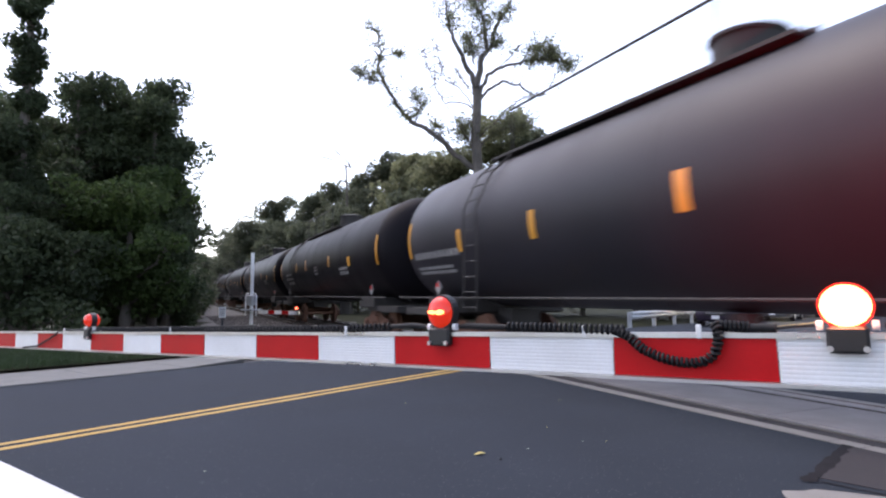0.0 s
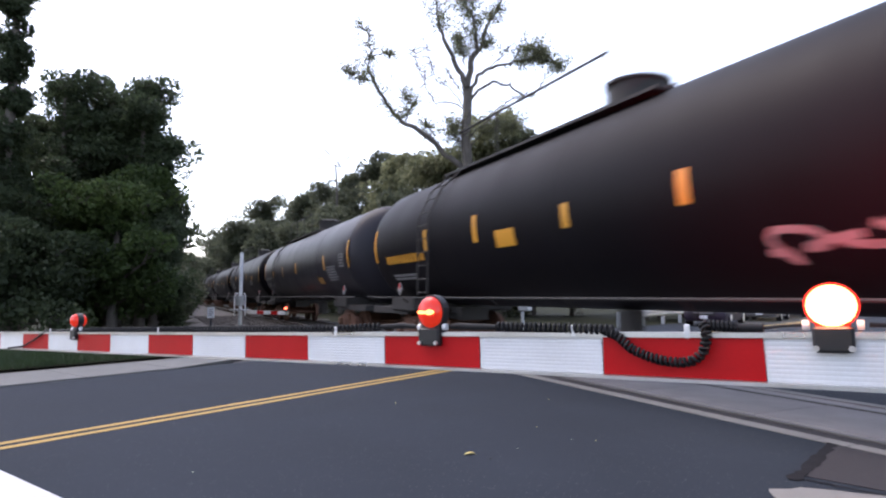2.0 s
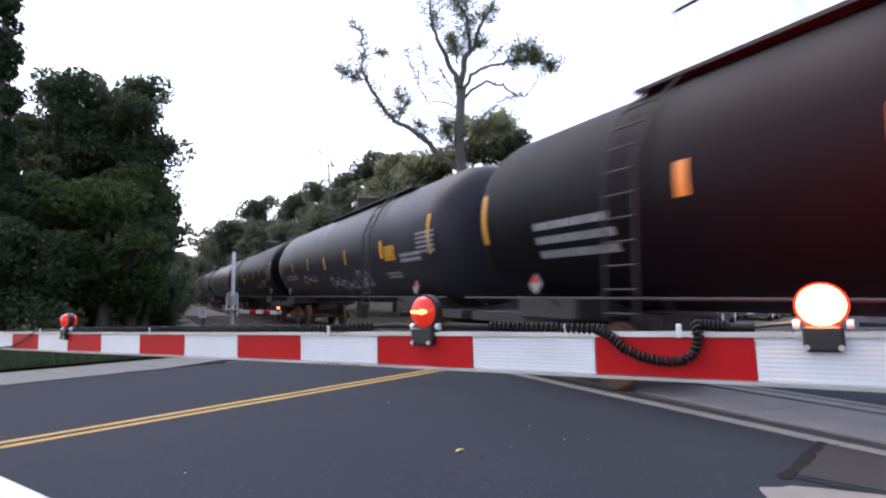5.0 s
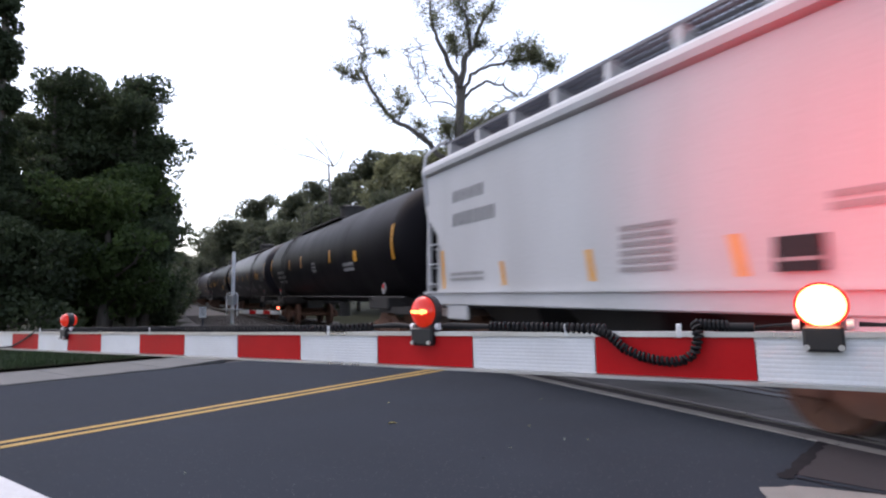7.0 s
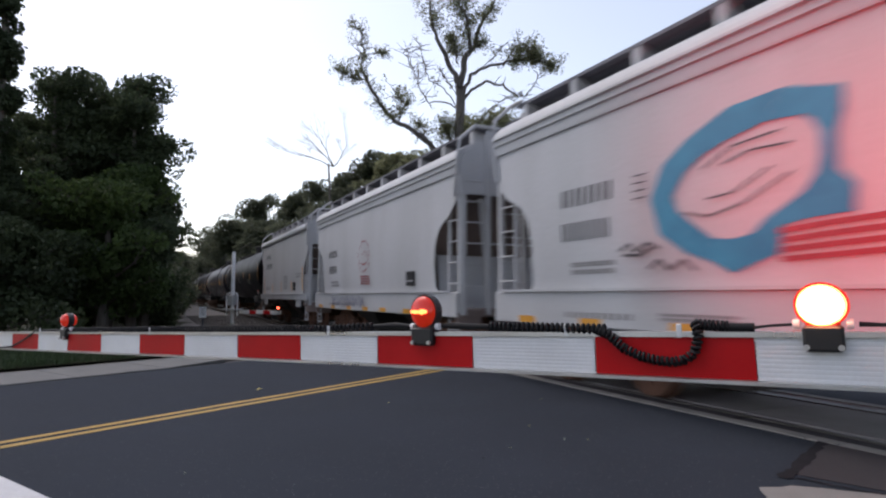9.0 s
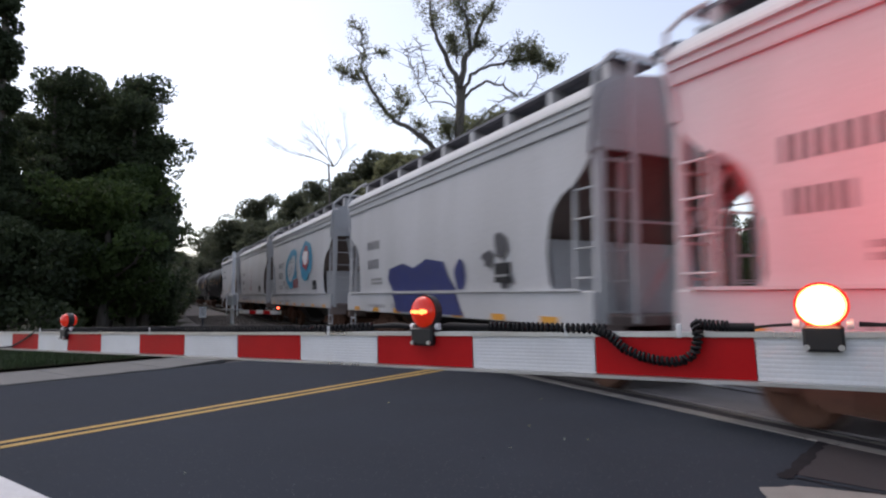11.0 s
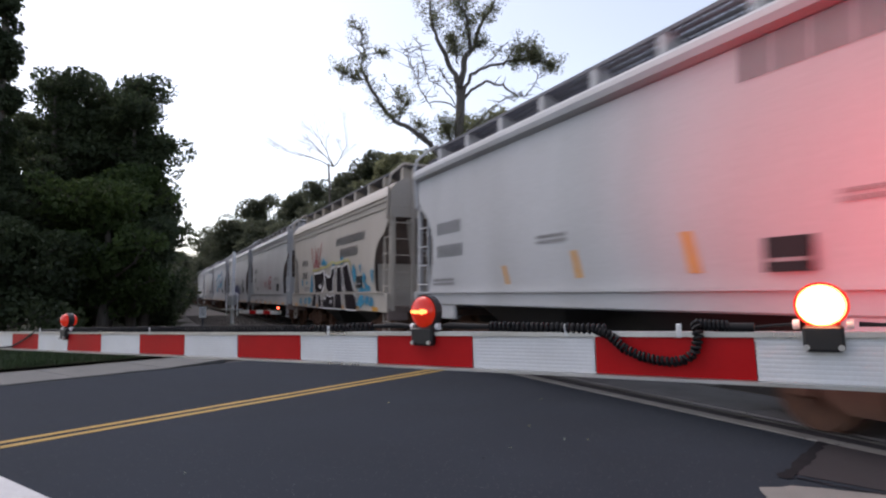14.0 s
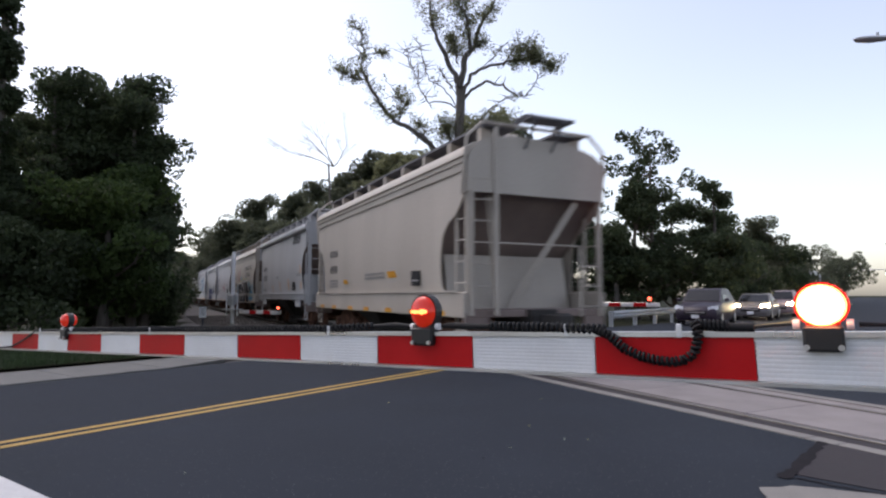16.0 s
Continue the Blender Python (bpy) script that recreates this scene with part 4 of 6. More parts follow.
        bays.loft([[(x - w, -1.4, 1.42), (x + w, -1.4, 1.42), (x + w, 1.4, 1.42), (x - w, 1.4, 1.42)], [(x - 0.35, -0.55, 0.34), (x + 0.35, -0.55, 0.34), (x + 0.35, 0.55, 0.34), (x - 0.35, 0.55, 0.34)]])
        bays.box((x, 0, 0.30), (0.9, 1.3, 0.12))
    bays.box((-L / 2, 0, 0.9), (L + 0.4, 0.55, 0.3))
    coupler(bays, 0.1, 1)
    coupler(bays, -L - 0.1, -1)
    split("discharge_hopper", bays, UNDER, car, "dark discharge hopper and sill")
    lean = lambda z: width(z) + 0.008 if z > SILL_T else 1.576
    dk, fine_print = Shape(), Shape()
    for x, z, n, h, *pitch in marks.get("big", []):
        letters(dk, x, z, n, h, lean, seed + n, *pitch)
    for x, z, w, h, rows in marks.get("small", []):
        stencil(fine_print, x, z, w, h, lean, rows, seed + 9)
    if dk.v:
        tagged(part("stencil_block", dk, LETTER, camside, "worn dark stencilled marks"), kind="stuff")
    if fine_print.v:
        tagged(part("fine_print", fine_print, LETTER_FAINT, camside, "small grey stencilled data"), kind="stuff")
    for x, z, w, h in marks.get("orange", []):
        sh = Shape().add([(x, lean(z), z), (x - w, lean(z), z), (x - w - 0.1, lean(z - h), z - h), (x - 0.1, lean(z - h), z - h)], [(0, 1, 2, 3)])
        part("reflector", sh, ORANGE, camside, "orange reflective strip")
    plate = Shape().box((-L + 2.28, 1.555, 1.69), (0.46, 0.02, 0.32))
    pl = part("data_plate", plate, PLATE_BLACK, camside, "black square data plate")
    part("plate_mark", Shape().box((-L + 2.28, 1.568, 1.64), (0.40, 0.004, 0.035)), LETTER_WHITE, pl)
    for col, blobs in marks.get("paint", []):
        sh = Shape()
        for k, pts in enumerate(blobs):
            lift = 0.012 + 0.001 * (k % 5) + 0.006 * marks["paint"].index((col, blobs))
            fine = []
            for (xa, za), (xb, zb) in zip(pts, pts[1:] + pts[:1]):
                for j in range(3):
                    fine.append((xa + (xb - xa) * j / 3, za + (zb - za) * j / 3))
            if sum(z for _, z in fine) / len(fine) > SILL_T:
                fine = [(x, max(z, SILL_T + 0.04)) for x, z in fine]
            sh.add([(x, lean(z) + lift, z) for x, z in fine], [tuple(range(len(fine)))])
        split("graffiti", sh, col, camside, "sprayed graffiti paint")
    for o in car.children_recursive:
        o.data.transform(Matrix.Diagonal((1, 1.045, 1, 1)))
    truck(car, -1.7)
    truck(car, -L + 1.7)
    return car


HOPPER_FRONTS = [-62.7, -74.5, -86.8, -99.6, -111.8, -123.6, -136.4, -148.8]
TANK_PITCH = 19.05
B = 0.16
plain = {"deep": True, "bands": [(-5.0, B, 2.4, 2.8), (-7.2, B, 2.4, 2.85), (-11.5, B, 2.4, 2.8), (-14.2, 0.3, 2.3, 2.6)], "white": [(-2.2, 2.4, 1.6, 0.62, 3), (-9.0, 2.5, 0.5, 0.4, 3), (-13.0, 2.3, 1.0, 0.3, 2)]}
tank_marks = [
    {"bands": [(-3.4, B, 2.2, 2.65), (-6.1, B, 2.23, 2.69), (-9.2, 0.2, 2.26, 2.74), (-14.19, B, 2.23, 2.72)], "white": [(-1.02, 2.3, 2.2, 0.22, 1), (-1.0, 1.98, 1.9, 0.2, 2), (-14.55, 2.33, 1.15, 0.52, 6), (-16.25, 2.68, 0.6, 0.46, 5)],
     "yellow": [(-12.9, 1.98, 0.65, 0.22, 3)]},
    {"deep": True, "rear": -16.9, "bands": [(-4.0, B, 2.3, 2.75), (-6.3, B, 2.3, 2.8), (-7.1, 0.62, 2.15, 2.44), (-9.04, B, 2.29, 2.64), (-11.2, B, 2.32, 2.72), (-13.5, B, 2.33, 2.77)], "white": [(-15.69, 2.66, 1.05, 0.6, 7), (-15.1, 1.78, 0.5, 0.2, 2), (-1.6, 1.85, 1.4, 0.16, 2)],
     "yellow": [(-1.5, 2.3, 2.3, 0.22, 1), (-13.86, 2.14, 1.4, 0.17, 1), (-13.86, 1.94, 0.75, 0.15, 1)], "scrawl": [(-12.1, 2.0, 1.2, 0.36)]},
    {"bands": [(-3.4, B, 2.25, 2.65), (-6.2, B, 2.25, 2.7), (-8.62, B, 2.19, 2.6), (-11.1, B, 2.24, 2.67), (-14.3, 0.2, 2.26, 2.7)],
     "white": [(-1.9, 2.16, 2.2, 0.24, 2), (-14.42, 1.9, 0.9, 0.17, 2), (-15.6, 2.3, 1.2, 0.24, 2), (-16.7, 2.7, 0.9, 0.5, 5)],
     "yellow": [(-14.6, 2.54, 0.72, 0.37, 5)], "scrawl": [(-5.0, 2.1, 2.0, 0.36), (-8.8, 1.98, 1.2, 0.46), (-10.0, 1.85, 1.5, 0.42), (-11.9, 2.12, 0.95, 0.72)], "deck": (-7.2, -14.9), "rail": (-7.6, -13.0), "ladder": -13.6},
    plain,
]
for i in range(10):
    front = -43.2 + TANK_PITCH * i if i < 3 else 14.3 + 19.3 * (i - 3)
    m = tank_marks[3 if i > 3 else (3, 2, 1, 0)[i]]
    tank_car(front, m, 60 + i, "black tank car with orange reflective strips and a roof walkway")

BLUE = material("spray_blue", (0.030, 0.27, 0.40), (0.014, 0.14, 0.25), 0.5, scale=4, bump=0)
NAVY = material("spray_navy", (0.02, 0.03, 0.14), (0.015, 0.02, 0.08), 0.5, scale=4, bump=0)
SPRAY_BLACK = material("spray_black", (0.012, 0.007, 0.010), (0.007, 0.004, 0.006), 0.6, scale=4, bump=0, spec=0.12)
SPRAY_RED = material("spray_red", (0.33, 0.03, 0.045), (0.2, 0.025, 0.035), 0.5, scale=4, bump=0)
SPRAY_WHITE = material("spray_white", (0.72, 0.70, 0.70), (0.6, 0.58, 0.58), 0.5, scale=4, bump=0)
SPRAY_YELLOW = material("spray_yellow", (0.46, 0.40, 0.14), (0.34, 0.32, 0.14), 0.5, scale=4, bump=0)


def blob(cx, cz, rx, rz, seed, rough=0.2, n=14):
    q = random.Random(seed)
    return [(cx - rx * math.cos(2 * math.pi * i / n) * q.uniform(1 - rough, 1 + rough), cz + rz * math.sin(2 * math.pi * i / n) * q.uniform(1 - rough, 1 + rough)) for i in range(n)]


def strokes(lines, w):
    """One brush-wide outline along each line of (x, z)."""
    out = []
    for pts in lines:
        one, two = [], []
        for k, (x, z) in enumerate(pts):
            (xa, za), (xb, zb) = pts[max(0, k - 1)], pts[min(len(pts) - 1, k + 1)]
            n = max(1e-3, math.hypot(xb - xa, zb - za))
            ox, oz = -(zb - za) / n * w / 2, (xb - xa) / n * w / 2
            one.append((x + ox, z + oz))
            two.append((x - ox, z - oz))
        out.append(one + two[::-1])
    return out


data = [(-2.0, 1.76, 0.8, 0.2, 2), (-1.9, 1.1, 1.2, 0.12, 1), (-3.6, 1.12, 1.0, 0.1, 2)]
num = [(-1.75, 2.72, 4, 0.22, 0.24), (-1.8, 2.24, 4, 0.24, 0.22)]
H = HOPPER_FRONTS
flower = []
for k in [i * 0.55 for i in range(12)]:
    flower.append([(-5.35 - 0.46 * math.cos(k + w) * (1 + 0.14 * math.sin(5 * k)), 2.36 + 0.42 * math.sin(k + w) + 0.04 * math.sin(9 * w)) for w in (0.0, 0.12, 0.26, 0.36)])
flower += [[(-5.2, 2.4), (-5.45, 2.52), (-5.6, 2.36)], [(-5.1, 2.2), (-5.4, 2.14), (-5.65, 2.22)]] + [[(-5.05, 1.84 - 0.065 * i), (-5.8, 1.82 - 0.065 * i)] for i in range(4)]
hopper_car(H[0], HOPPER_GREY, {"big": [(-1.3, 3.3, 4, 0.22, 0.31), (-1.3, 2.87, 6, 0.25, 0.27)], "small": [(-1.2, 1.75, 1.2, 0.2, 2), (-5.85, 2.16, 0.8, 0.6, 6), (-8.4, 2.2, 0.8, 0.2, 2)], "orange": [(-0.75, 2.2, 0.13, 0.75), (-3.0, 1.88, 0.13, 0.4), (-5.18, 1.92, 0.13, 0.42), (-7.38, 1.92, 0.13, 0.42), (-9.41, 2.44, 0.15, 0.94)]}, 1,
           "light grey covered hopper car with straight slope sheets", curved=False, low_sill=False, L=10.4)
hopper_car(H[1], HOPPER_GREY, {"big": num, "small": data, "paint": [(SPRAY_RED, strokes(flower, 0.032)),
                                                               (NAVY, strokes([[(-2.3 - 0.55 * i, 1.3), (-2.4 - 0.55 * i, 1.0), (-2.6 - 0.55 * i, 1.25), (-2.7 - 0.55 * i, 1.05)] for i in range(6)], 0.06))]}, 2,
           "light grey covered hopper car with a red sprayed flower")
RING_OUT = [(-3.5, 2.4), (-3.68, 2.76), (-4.02, 2.98), (-4.55, 3.19), (-5.15, 3.21), (-5.66, 3.07), (-5.66, 2.87), (-5.6, 2.69), (-5.6, 2.37), (-5.74, 2.23), (-5.71, 2.0), (-5.35, 1.99), (-5.09, 1.95), (-5.03, 1.7), (-4.53, 1.53), (-4.3, 1.65), (-3.97, 1.77), (-3.62, 2.0)]
RING_IN = [(-3.83, 2.4), (-4.0, 2.62), (-4.22, 2.76), (-4.54, 2.86), (-4.95, 2.94), (-5.29, 2.91), (-5.39, 2.84), (-5.46, 2.72), (-5.46, 2.52), (-5.41, 2.36), (-5.28, 2.22), (-5.1, 2.12), (-4.91, 2.02), (-4.76, 1.9), (-4.55, 1.87), (-4.33, 1.9), (-4.1, 2.06), (-3.89, 2.23)]
swirl = [(BLUE, [[RING_OUT[i - 1], RING_OUT[i], RING_IN[i], RING_IN[i - 1]] for i in range(18)] + [blob(-7.3, 2.65, 1.05, 0.75, 9, 0.12)]),
         (SPRAY_RED, strokes([[(-5.05, 1.9 - 0.085 * i), (-5.5, 1.93 - 0.09 * i), (-6.05, 1.95 - 0.09 * i)] for i in range(4)], 0.05) + [blob(-7.3, 2.72, 0.62, 0.42, 31, 0.3)]),
         (SPRAY_WHITE, [blob(-7.2, 2.75, 0.4, 0.25, 33, 0.3)]),
         (LETTER, strokes([[(-4.25, 2.62), (-4.6, 2.78), (-5.1, 2.82)], [(-4.5, 2.62), (-4.8, 2.7), (-5.2, 2.68)], [(-4.0, 2.2), (-4.3, 2.12), (-4.7, 2.2), (-5.2, 2.42)], [(-4.3, 2.3), (-4.6, 2.32), (-5.0, 2.5)]], 0.022)
          + strokes([[(-3.0, 1.85), (-3.15, 1.93), (-3.25, 1.83), (-3.45, 1.92), (-3.62, 1.84)], [(-3.05, 1.80), (-3.3, 1.78), (-3.5, 1.86)], [(-3.45, 1.62), (-3.6, 1.72), (-3.75, 1.6), (-3.95, 1.7), (-4.1, 1.58)]], 0.035)
          + strokes([[(-3.25, 2.72 - 0.09 * i), (-3.45, 2.72 - 0.09 * i)] for i in range(4)], 0.02))]
hopper_car(H[2], HOPPER_GREY, {"big": [(-1.83, 2.76, 4, 0.24, 0.27), (-1.83, 2.30, 5, 0.25, 0.2)], "small": data, "paint": swirl}, 3,
           "light grey covered hopper car with turquoise ring graffiti")
hopper_car(H[3], HOPPER_GREY, {"big": num, "small": data, "paint": [(NAVY, [[(-3.4, 1.95), (-4.3, 2.05), (-4.9, 1.92), (-5.6, 2.08), (-6.4, 1.98), (-6.6, 1.7), (-6.9, 1.42), (-3.6, 1.42), (-3.3, 1.7)], blob(-7.1, 1.7, 0.22, 0.3, 16), [(-3.7, 1.35), (-7.0, 1.35), (-7.3, 0.95), (-4.0, 0.95)]]),
                                                               (LETTER, [blob(-8.6, 2.15, 0.28, 0.22, 8, 0.4), blob(-8.2, 1.95, 0.2, 0.14, 18, 0.4), blob(-8.7, 1.6, 0.22, 0.15, 9, 0.4)])]}, 4,
           "light grey covered hopper car with navy blue graffiti")
FACE = [[(-5.9, 1.98), (-6.15, 2.14), (-6.3, 2.05), (-6.1, 1.95), (-5.98, 1.8)], [(-6.2, 2.16), (-6.5, 2.22), (-6.75, 2.17), (-6.72, 2.0), (-6.55, 2.02)], [(-6.05, 1.85), (-6.25, 1.9), (-6.45, 1.82)], [(-6.3, 1.95), (-6.5, 1.98), (-6.65, 1.9)],
        [(-6.2, 1.7), (-6.35, 1.64), (-6.55, 1.7)], [(-5.88, 1.78), (-5.95, 1.65)], [(-6.65, 1.85), (-6.7, 1.7), (-6.55, 1.62)], [(-6.3, 1.78), (-6.4, 1.72)]]
hopper_car(H[4], HOPPER_GREY, {"big": [(-1.3, 2.76, 4, 0.25, 0.25), (-1.35, 2.27, 3, 0.24, 0.2)], "small": data + [(-7.54, 2.16, 1.0, 0.16, 2)],
                               "paint": [(SPRAY_RED, strokes(FACE, 0.085) + strokes([[(-4.62, 2.03 - 0.085 * i), (-5.1, 2.0 - 0.08 * i), (-5.6, 1.96 - 0.075 * i)] for i in range(4)], 0.028))]}, 5,
           "light grey covered hopper car with a red scrawl", L=10.65)


def under_piece(pts):
    """The letter's part on the sill, below the side sheet."""
    return [(x, min(z, 1.35)) for x, z in pts]


PIECE = [[(-3.72, 2.05), (-4.54, 2.05), (-4.98, 2.13), (-5.1, 1.89), (-4.98, 1.65), (-4.6, 1.44), (-3.78, 1.44)],
         [(-5.15, 2.14), (-5.3, 1.97), (-5.62, 1.87), (-5.92, 1.91), (-6.06, 2.14), (-6.35, 2.19), (-6.35, 2.04), (-6.13, 1.84), (-6.05, 1.47), (-5.62, 1.44), (-5.3, 1.56)],
         [(-6.66, 2.17), (-7.08, 2.17), (-7.12, 1.52), (-7.16, 1.43), (-6.55, 1.43)], [(-7.4, 1.7), (-7.3, 2.15), (-7.77, 2.23), (-8.05, 1.81), (-8.33, 1.43), (-7.5, 1.43)]]
FEET = [under_piece(p) for p in ([(-3.74, 1.35), (-4.14, 1.35), (-4.1, 0.93), (-3.6, 0.93)], [(-4.4, 1.35), (-4.75, 1.3), (-4.9, 0.93), (-4.5, 0.93)], [(-5.06, 1.2), (-5.54, 1.33), (-5.84, 1.25), (-6.39, 1.31), (-6.42, 0.93), (-5.06, 0.93)],
                                 [(-6.56, 1.35), (-7.18, 1.35), (-7.32, 0.93), (-6.52, 0.93)], [(-7.55, 1.35), (-8.45, 1.35), (-8.67, 1.27), (-8.74, 0.93), (-7.74, 0.93)])]
rims = lambda shapes: [p[-1:] + p[:-1] for p in shapes]
spots = [(-4.95, 2.42, 0.22, 0.16), (-5.25, 2.36, 0.16, 0.1), (-6.25, 2.31, 0.16, 0.12), (-7.12, 2.36, 0.2, 0.13), (-8.36, 1.92, 0.2, 0.26), (-8.93, 2.06, 0.12, 0.14), (-9.26, 1.78, 0.17, 0.17), (-9.93, 1.84, 0.14, 0.21), (-9.0, 1.47, 0.4, 0.08), (-9.6, 1.5, 0.16, 0.11),
         (-3.28, 1.75, 0.24, 0.32), (-3.1, 1.5, 0.2, 0.12), (-1.78, 1.8, 0.16, 0.16), (-2.5, 1.78, 0.14, 0.1), (-8.7, 1.62, 0.2, 0.14), (-9.35, 1.55, 0.12, 0.2)]
sill_spots = [(-1.7, 1.12, 0.18, 0.17), (-2.5, 1.12, 0.22, 0.18), (-3.1, 1.15, 0.3, 0.16), (-9.1, 1.14, 0.42, 0.18), (-9.6, 1.2, 0.2, 0.13), (-10.0, 1.14, 0.25, 0.15)]
hopper_car(H[5], HOPPER_TAN, {"big": [(-1.75, 2.62, 4, 0.21, 0.23), (-1.82, 2.16, 4, 0.24, 0.21), (-6.4, 3.09, 12, 0.25, 0.243), (-6.88, 2.73, 7, 0.27, 0.26)], "small": [(-2.0, 1.62, 0.8, 0.16, 2)],
                              "paint": [(BLUE, [blob(x, z, rx * 0.8, rz * 0.85, 50 + i, 0.45, 20) for i, (x, z, rx, rz) in enumerate(spots + sill_spots)]),
                                        (SPRAY_WHITE, strokes(rims(PIECE), 0.15) + strokes([p[1:] + p[:1] for p in FEET], 0.09)),
                                        (SPRAY_BLACK, PIECE + FEET),
                                        (SPRAY_WHITE, [[(-4.36, 1.68), (-4.7, 1.69), (-4.7, 1.55), (-4.36, 1.55)], blob(-5.35, 1.22, 0.12, 0.07, 3), blob(-6.1, 1.12, 0.1, 0.06, 4)]),
                                        (SPRAY_RED, strokes([[(-3.29, 3.03), (-3.55, 2.6), (-3.76, 2.27), (-3.9, 2.5), (-4.01, 2.75), (-4.2, 2.45), (-4.42, 2.22), (-4.55, 2.6), (-4.72, 3.08)], [(-3.85, 3.02), (-4.05, 2.65), (-4.2, 2.28)], [(-4.3, 2.95), (-4.1, 2.6), (-3.9, 2.25)]], 0.085)),
                                        (SPRAY_YELLOW, strokes([[(-3.55, 2.2), (-4.2, 2.18), (-4.9, 2.25), (-5.5, 2.26), (-6.14, 2.38), (-6.6, 2.30), (-7.14, 2.33), (-7.87, 2.36), (-8.15, 2.16)]], 0.07))]}, 6,
           "tan covered hopper car covered with black, white and turquoise graffiti", L=11.1, eave=0.0)
hopper_car(H[6], HOPPER_GREY, {"big": [(-1.15, 2.75, 4, 0.24, 0.26), (-1.15, 2.3, 5, 0.24, 0.22), (-8.09, 3.78, 4, 0.38, 0.37)], "small": [(-0.9, 1.65, 0.9, 0.16, 2), (-4.6, 2.2, 0.7, 0.16, 2), (-9.0, 2.2, 0.8, 0.14, 2)],
                               "orange": [(-3.6, 1.8, 0.10, 0.3), (-5.4, 1.93, 0.12, 0.38), (-7.3, 2.0, 0.14, 0.45), (-9.62, 2.5, 0.15, 0.93)]}, 7,
           "grey covered hopper car with clean plain sides", low_sill=False, L=10.8)
hopper_car(H[7], HOPPER_TAN, {"big": num, "small": [(-1.7, 1.8, 0.9, 0.26, 3), (-5.3, 1.9, 1.5, 0.2, 2)], "orange": [(-3.2, 1.78, 0.45, 0.13), (-7.0, 1.9, 0.55, 0.16)]}, 8,
           "beige covered hopper car, the last of the train", L=11.1)


# ---- trees ----
def crown_cloud(q, clumps, per, leaf, squash=0.75, sizes=(0.5, 1.0)):
    """Leaves scattered on the shells of many clumps: triangles pairs with their own directions."""
    out = []
    for c, rad in clumps:
        n = int(per * (rad ** 2))
        d = q.normal(0, 1, (n, 3))
        d /= np.linalg.norm(d, axis=1)[:, None]
        rr = rad * q.uniform(0.45, 1.0, n) ** 0.5
        p = np.array(c)[None] + d * rr[:, None] * np.array([1, 1, squash])
        out.append(p)
    p = np.concatenate(out)
    n = len(p)
    s = leaf * q.uniform(sizes[0], sizes[1], (n, 1))
    a = q.normal(0, 1, (n, 3))
    a /= np.linalg.norm(a, axis=1)[:, None]
    b = q.normal(0, 1, (n, 3))
    b[:, 2] *= 0.6
    b -= a * (a * b).sum(1)[:, None]
    b /= np.linalg.norm(b, axis=1)[:, None]
    v = np.stack([p - a * s, p + b * s * 0.55, p + a * s, p - b * s * 0.55], 1).reshape(-1, 3)
    return v, np.arange(n * 4).reshape(-1, 4)


def limb(q, start, end, r0, r1, bend, n=7):
    pts = [start.lerp(end, i / n) for i in range(n + 1)]
    off = Vector((0, 0, 0))
    for i in range(1, n):
        off += Vector((q.uniform(-1, 1), q.uniform(-1, 1), q.uniform(-0.6, 0.6))) * bend
        pts[i] = pts[i] + off
    pts[-1] = pts[-1] + off
    return pts, [r0 + (r1 - r0) * i / n for i in range(n + 1)]


def tree(x, y, height, width, leaf_mat, label, seed, bare=0.35, leaf=0.16, per=260, limbs=9, trunk=0.22, base=0.0, group="trees round the crossing", lean=0.0, clump=(0.5, 1.1), twigs=5):
    """Tapered trunk, limbs that fork, and leaf clumps round the limbs' ends."""
    q = random.Random(seed)
    nq = np.random.RandomState(seed)
    ob = empty("tree", pose(x, y, base - 0.2), label, "tree", group)
    wood = Shape()
    top = Vector((lean * height, q.uniform(-0.05, 0.05) * height, height * 0.86))
    pts, rad = limb(q, Vector((0, 0, 0)), top, trunk, trunk * 0.2, 0.03 * height / 7, 9)
    wood.tube(pts, rad, 9)
    clumps = []
    for i in range(limbs):
        k = bare + (1 - bare) * (i + q.random() * 0.8) / limbs
        p = pts[min(8, int(k * 9))].lerp(pts[min(9, int(k * 9) + 1)], q.random())
        w = q.uniform(0, 2 * math.pi)
        reach = width / 2 * q.uniform(0.55, 1.0) * (1.15 - 0.55 * k)
        e = p + Vector((math.cos(w) * reach, math.sin(w) * reach, reach * q.uniform(0.1, 0.8)))
        lp, lr = limb(q, p, e, trunk * 0.42 * (1.2 - k), trunk * 0.07, 0.04 * reach, 6)
        wood.tube(lp, lr, 6)
        for j in range(twigs):
            s = lp[q.randint(2, 6)]
            e2 = s + Vector((q.uniform(-1, 1), q.uniform(-1, 1), q.uniform(-0.2, 0.9))) * reach * 0.45
            tp, tr = limb(q, s, e2, trunk * 0.1, trunk * 0.03, 0.03 * reach, 4)
            wood.tube(tp, tr, 4)
            clumps.append((tuple(e2), q.uniform(*clump)))
        clumps.append((tuple(lp[-1]), q.uniform(*clump) * 1.15))
    clumps.append((tuple(top), clump[1]))
    part("trunk", wood, BARK, ob, smooth=True)
    v, f = crown_cloud(nq, clumps, per, leaf)
    from_arrays("crown", v, f, leaf_mat, ob)
    return ob

